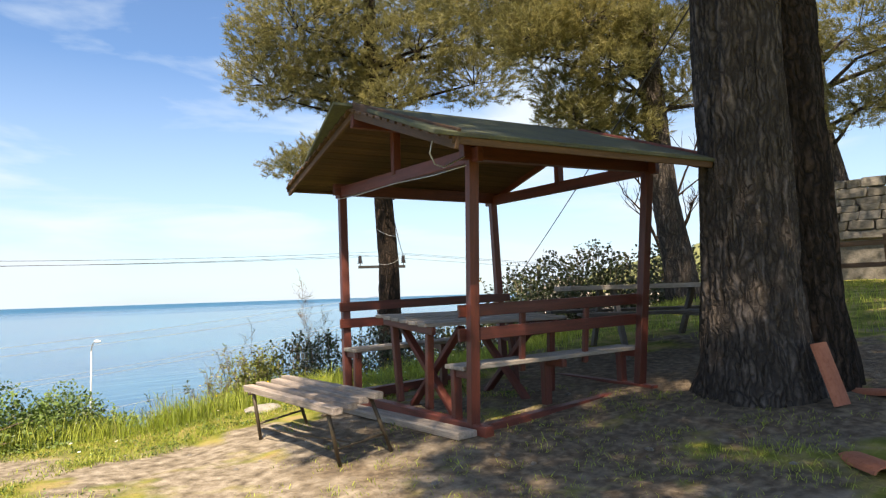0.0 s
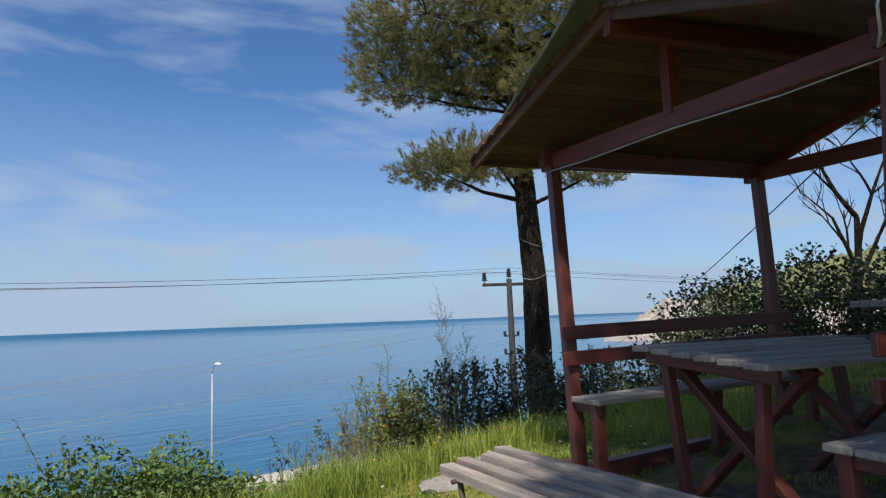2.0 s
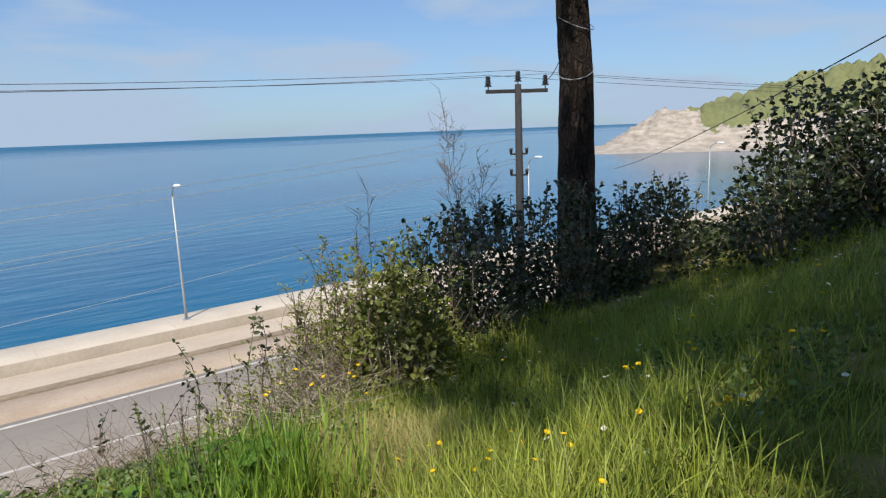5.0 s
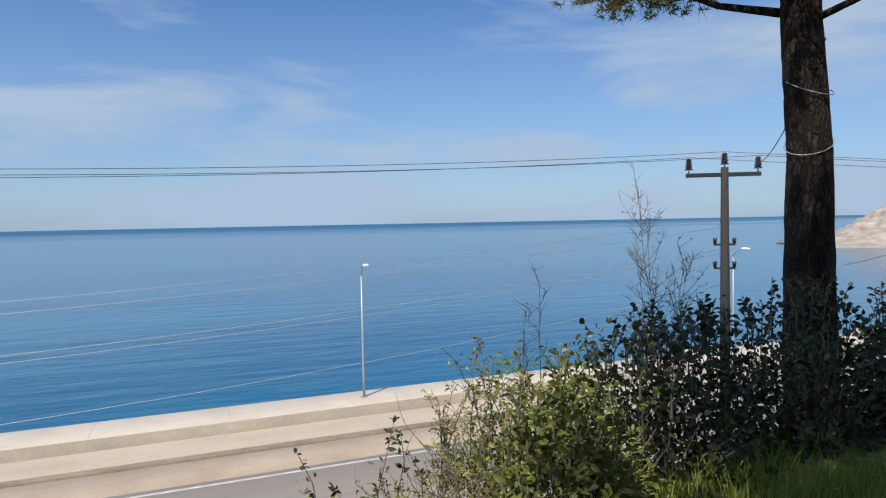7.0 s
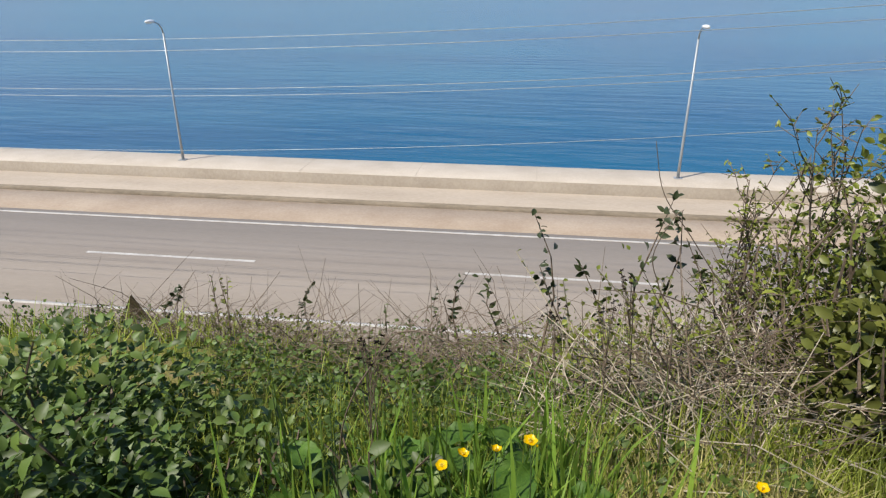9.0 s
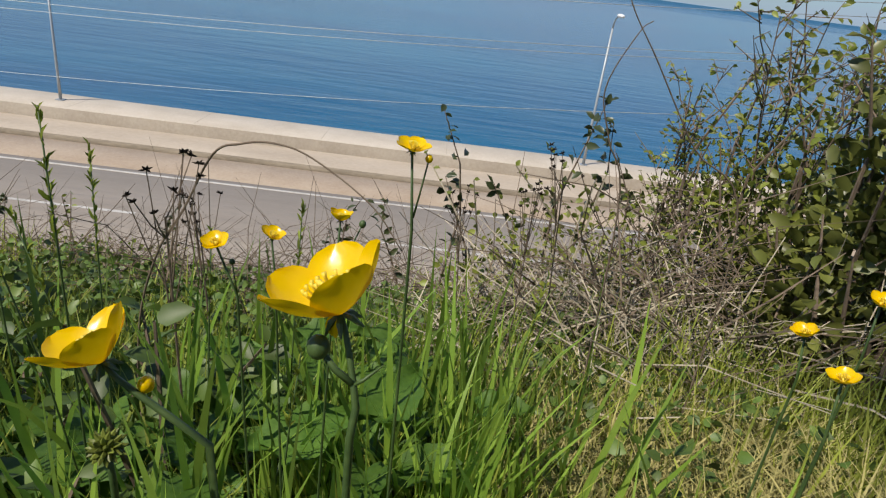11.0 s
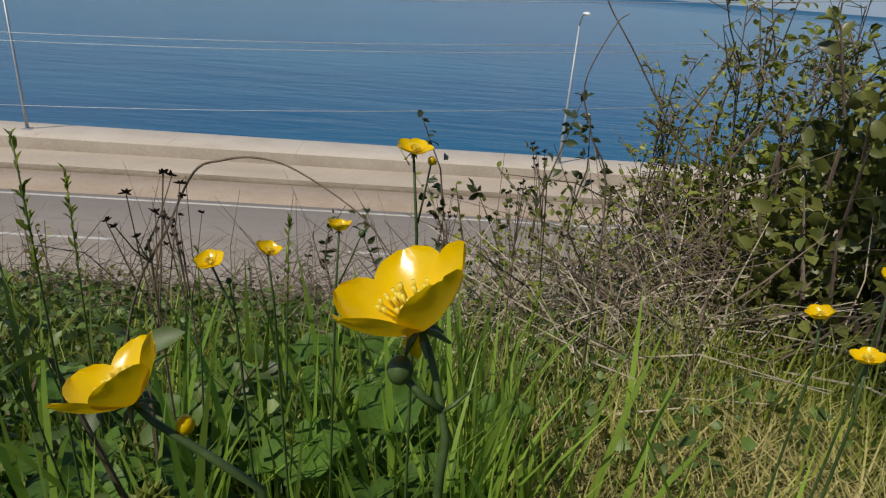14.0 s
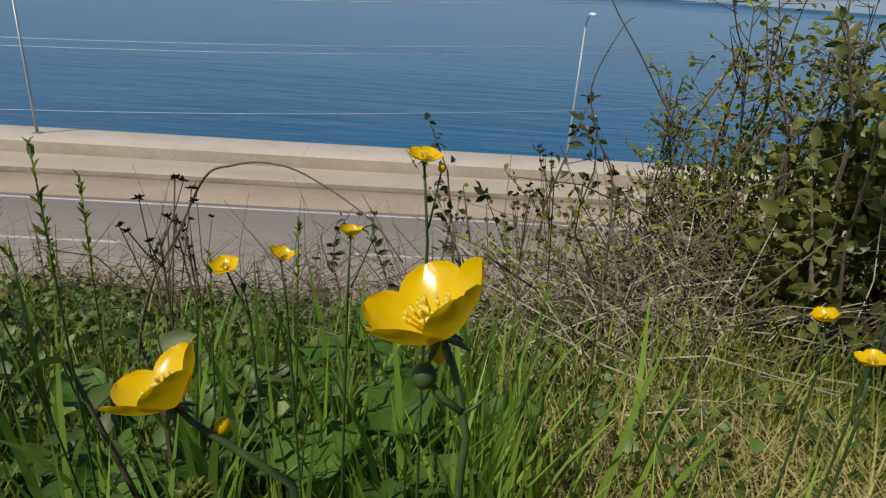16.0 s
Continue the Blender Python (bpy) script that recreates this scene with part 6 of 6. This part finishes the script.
d0 = daisy()
spots = [(rng.uniform(6.2, 10.5), rng.uniform(5.6, 8.4)) for _ in range(46)] + [(rng.uniform(2.2, 6.5), rng.uniform(3.8, 6.6)) for _ in range(34)]
for i, (x, y) in enumerate(spots):
    h = rng.uniform(0.16, 0.25) if x > 6.2 or y > 5.4 else rng.uniform(0.05, 0.09)
    m = pose(x, y, ground_z(x, y) + h, rng.uniform(-25, 10), rng.uniform(-20, 20), rng.uniform(0, 360))
    if i == 0:
        d0.matrix_basis = m
    else:
        copy_thing(d0, m)

# ---- second table, stone wall, fence, odds and ends ----


def far_table():
    x, y = 8.5, 2.06
    z = ground_z(x, y)
    e = thing("picnic_table", (x, y, z), "dark weathered wooden picnic table with attached benches", "table")
    a, d = Vector((0.77, -0.638, 0)), Vector((0.638, 0.77, 0))
    c = Vector((x, y, z + 0.79))
    for k in range(5):
        o = d * (k - 2) * 0.15
        beam("top_board", c - a * 1.25 + o, c + a * 1.25 + o, 0.145, 0.06, M_GREYWOOD, e, "worn grey table board", seed=k)
    for s in (-1, 1):
        for k in (0, 1):
            o = d * s * (0.62 + 0.15 * k) - Vector((0, 0, 0.32))
            beam("seat_board", c - a * 1.25 + o, c + a * 1.25 + o, 0.14, 0.04, M_DARKWOOD, e, seed=k + 7)
        t = a * 0.65 * s
        beam("bearer", c + t - d * 0.78 - Vector((0, 0, 0.37)), c + t + d * 0.78 - Vector((0, 0, 0.37)), 0.05, 0.09, M_DARKWOOD, e)
        for q in (-1, 1):
            f = c + t + d * 0.6 * q
            beam("leg", Vector((f.x, f.y, ground_z(f.x, f.y) - 0.02)), c + t + d * 0.22 * q - Vector((0, 0, 0.03)), 0.06, 0.09, M_DARKWOOD, e)


far_table()
rs = random.Random(5)


def stone_wall():
    """A dry wall of rough stones in courses, far behind the old pine."""
    p, q = Vector((18.6, 3.4, 0)), Vector((19.6, -6.5, 0))
    core = beam("stone_wall", (p.x + 0.15, p.y, 2.3), (q.x + 0.15, q.y, 2.3), 0.3, 2.5, M_STONE, None, bevel=0)
    tagged(core, "old grey dry-stone retaining wall", "wall", kind="structure")
    d = (q - p).normalized()
    meshes = []
    for k in range(6):
        bm = bmesh.new()
        bmesh.ops.create_cube(bm, size=1)
        for v in bm.verts:
            v.co += Vector([rs.uniform(-0.12, 0.12) for _ in range(3)])
        bmesh.ops.bevel(bm, geom=bm.edges[:], offset=0.09, segments=1, affect="EDGES", clamp_overlap=True)
        me = bpy.data.meshes.new("stone")
        bm.to_mesh(me)
        bm.free()
        me.materials.append(M_STONE)
        meshes.append(me)
    z = 2.35
    while z < 3.7:
        h, t = rs.uniform(0.16, 0.25), 0.0
        while t < 8:
            w = rs.uniform(0.28, 0.6)
            ob = new("stone", rs.choice(meshes))
            ob.matrix_basis = Matrix.Translation(p + d * (t + w / 2) + Vector((-0.06 + rs.uniform(-0.03, 0.03), 0, z + h / 2))) @ pose(0, 0, 0, 0, 0, math.degrees(math.atan2(d.y, d.x))) @ Matrix.Diagonal((w * 0.97, 0.26, h * 0.95, 1))
            under(ob, core)
            t += w
        z += h


stone_wall()


def old_fence():
    e = thing("fence", (16, 0.9, ground_z(16, 0.9)), "old brown wooden fence below the stone wall", "fence")
    for k in range(6):
        y = 2.4 - 0.9 * k
        g = ground_z(16, y)
        beam("post", (16, y, g - 0.1), (16, y + 0.03, g + 1.05), 0.09, 0.09, M_BOARD, e, up=(1, 0, 0), seed=k)
    for h in (0.45, 0.9):
        beam("rail", (15.95, 2.6, ground_z(16, 2.6) + h), (15.95, -2.3, ground_z(16, -2.3) + h), 0.04, 0.1, M_BOARD, e)


old_fence()


def roof_tile(x, y, rz, rx, name_label, lift=0.0):
    """A curved clay tile."""
    bm = bmesh.new()
    n, L, W, t = 8, 0.5, 0.22, 0.014
    ring = []
    for s in (0, 1):
        for r in (1.0, 1 - t / (W / 2)):
            ring.append([bm.verts.new((L * (s - 0.5), math.cos(math.pi * k / n) * W / 2 * r, math.sin(math.pi * k / n) * W * 0.22 * r)) for k in range(n + 1)])
    o0, i0, o1, i1 = ring
    for k in range(n):
        bm.faces.new((o0[k], o0[k + 1], o1[k + 1], o1[k]))
        bm.faces.new((i0[k], i1[k], i1[k + 1], i0[k + 1]))
        bm.faces.new((o0[k], i0[k], i0[k + 1], o0[k + 1]))
        bm.faces.new((o1[k], o1[k + 1], i1[k + 1], i1[k]))
    for k in (0, n):
        bm.faces.new((o0[k], o1[k], i1[k], i0[k]))
    ob = mesh_ob("roof_tile", bm, M_TILE, False)
    ob.matrix_basis = pose(x, y, ground_z(x, y) + lift, 0, rx, rz)
    return tagged(ob, name_label, "roof tile", "loose clay tiles")


roof_tile(6.3, -0.42, 75, -72, "terracotta roof tile leaning on the pine trunk", 0.24)
roof_tile(5.05, -0.9, 35, 4, "broken terracotta tile lying on the earth", 0.0)
roof_tile(6.85, -0.68, 60, 6, "terracotta tile lying in the shade", 0.0)


def stone(x, y, s, label, flat=0.45, material=M_STONE):
    bm = bmesh.new()
    bmesh.ops.create_icosphere(bm, subdivisions=2, radius=1)
    for v in bm.verts:
        v.co *= 1 + 0.3 * noise.noise(v.co * 1.4 + Vector((x * 3, y * 3, 0)))
    ob = mesh_ob("stone", bm, material, False)
    ob.matrix_basis = pose(x, y, ground_z(x, y) + 0.02 * s, 0, 0, x * 90) @ Matrix.Diagonal((s, s * 0.75, s * flat, 1))
    return tagged(ob, label, "stone", "stones on the earth")


stone(4.87, 5.0, 0.1, "pale fieldstone lying in the grass near the bench", 0.5, M_PALESTONE)
stone(4.30, 4.75, 0.27, "flat grey stone set in the turf", 0.17, M_PALESTONE)
for k in range(46):
    x, y = rs.uniform(1.5, 6.2), rs.uniform(-1.0, 4.2)
    stone(x, y, rs.uniform(0.012, 0.04), "small pebble on the trodden earth")


def road_sign():
    x, y, z = -3.2, 17.2, -5.42
    g = ground_z(x, y)
    e = thing("road_sign", (x, y, g), "grey back of a triangular road sign on a post", "road sign")
    tube("post", [(x, y, g - 0.1), (x, y, z + 0.25)], [0.03, 0.03], M_LAMPPOLE, e, 8)
    bm = bmesh.new()
    w = 0.36
    pts = [(x - w, z - 0.22), (x + w, z - 0.22), (x, z + 0.38)]
    lo = [bm.verts.new((a, y - 0.035, b)) for a, b in pts]
    hi = [bm.verts.new((a, y - 0.045, b)) for a, b in pts]
    bm.faces.new(lo)
    bm.faces.new(hi[::-1])
    for k in range(3):
        bm.faces.new((lo[k], hi[k], hi[(k + 1) % 3], lo[(k + 1) % 3]))
    bmesh.ops.recalc_face_normals(bm, faces=bm.faces[:])
    part("plate", bm, M_METALDARK, e, "grey metal sign plate")


road_sign()


def islet(x, y, size):
    """A low dark rock awash off the point."""
    bm = bmesh.new()
    bmesh.ops.create_icosphere(bm, subdivisions=3, radius=1)
    for v in bm.verts:
        v.co *= 1 + 0.4 * noise.noise(v.co * 1.7 + Vector((x, 0, 0))) + 0.15 * noise.noise(v.co * 5)
    ob = mesh_ob("sea_rock", bm, M_STONE)
    ob.matrix_basis = pose(x, y, SEA_Z - 0.1, 0, 0, 20) @ Matrix.Diagonal((size, size * 0.6, size * 0.32, 1))
    return tagged(ob, "low dark rock awash in the bay", "rock")


islet(192.5, 165.0, 3.4)
islet(185.5, 158.0, 1.3)

# rocks heaped along the foot of the sea wall further up the coast
for k in range(90):
    x, y = rs.uniform(26, 75), rs.uniform(33.2, 36.5)
    s = rs.uniform(0.5, 1.1)
    bm = bmesh.new()
    bmesh.ops.create_icosphere(bm, subdivisions=1, radius=s)
    for v in bm.verts:
        v.co *= 1 + 0.35 * noise.noise(v.co * 1.2 + Vector((k * 3.1, 0, 0)))
    ob = mesh_ob("boulder", bm, M_ROCK)
    ob.matrix_basis = Matrix.Translation((x, y, SEA_Z + 1.6 - 0.62 * (y - 33.2)))
    tagged(ob, "pale boulder heaped against the sea wall", "boulder", "boulders along the sea wall")

# cables among the trees
wire((11.75, 10.85, 3.6), (18.78 + 0.9, 18.95, 2.95), 0.25, 0.012, M_WIREDARK, "dark cable from the pole to the pine")
wire((6.6, 0.5, 4.2), (30, 24, -0.8), 0.4, 0.01, M_WIREDARK, "dark stay cable running down past the bushes")
for k in range(2):
    z = 3.05 - 0.75 * k
    pts = [(11.78 + 0.29 * math.cos(a), 11.1 + 0.29 * math.sin(a), z + 0.16 * math.sin(a + k)) for a in np.linspace(0, 6.28, 15)]
    ob = tube("cable", pts, [0.006] * 15, M_WIRE, None, 5)
    tagged(ob, "pale wire looped round the pine trunk", "cable", "overhead cables")
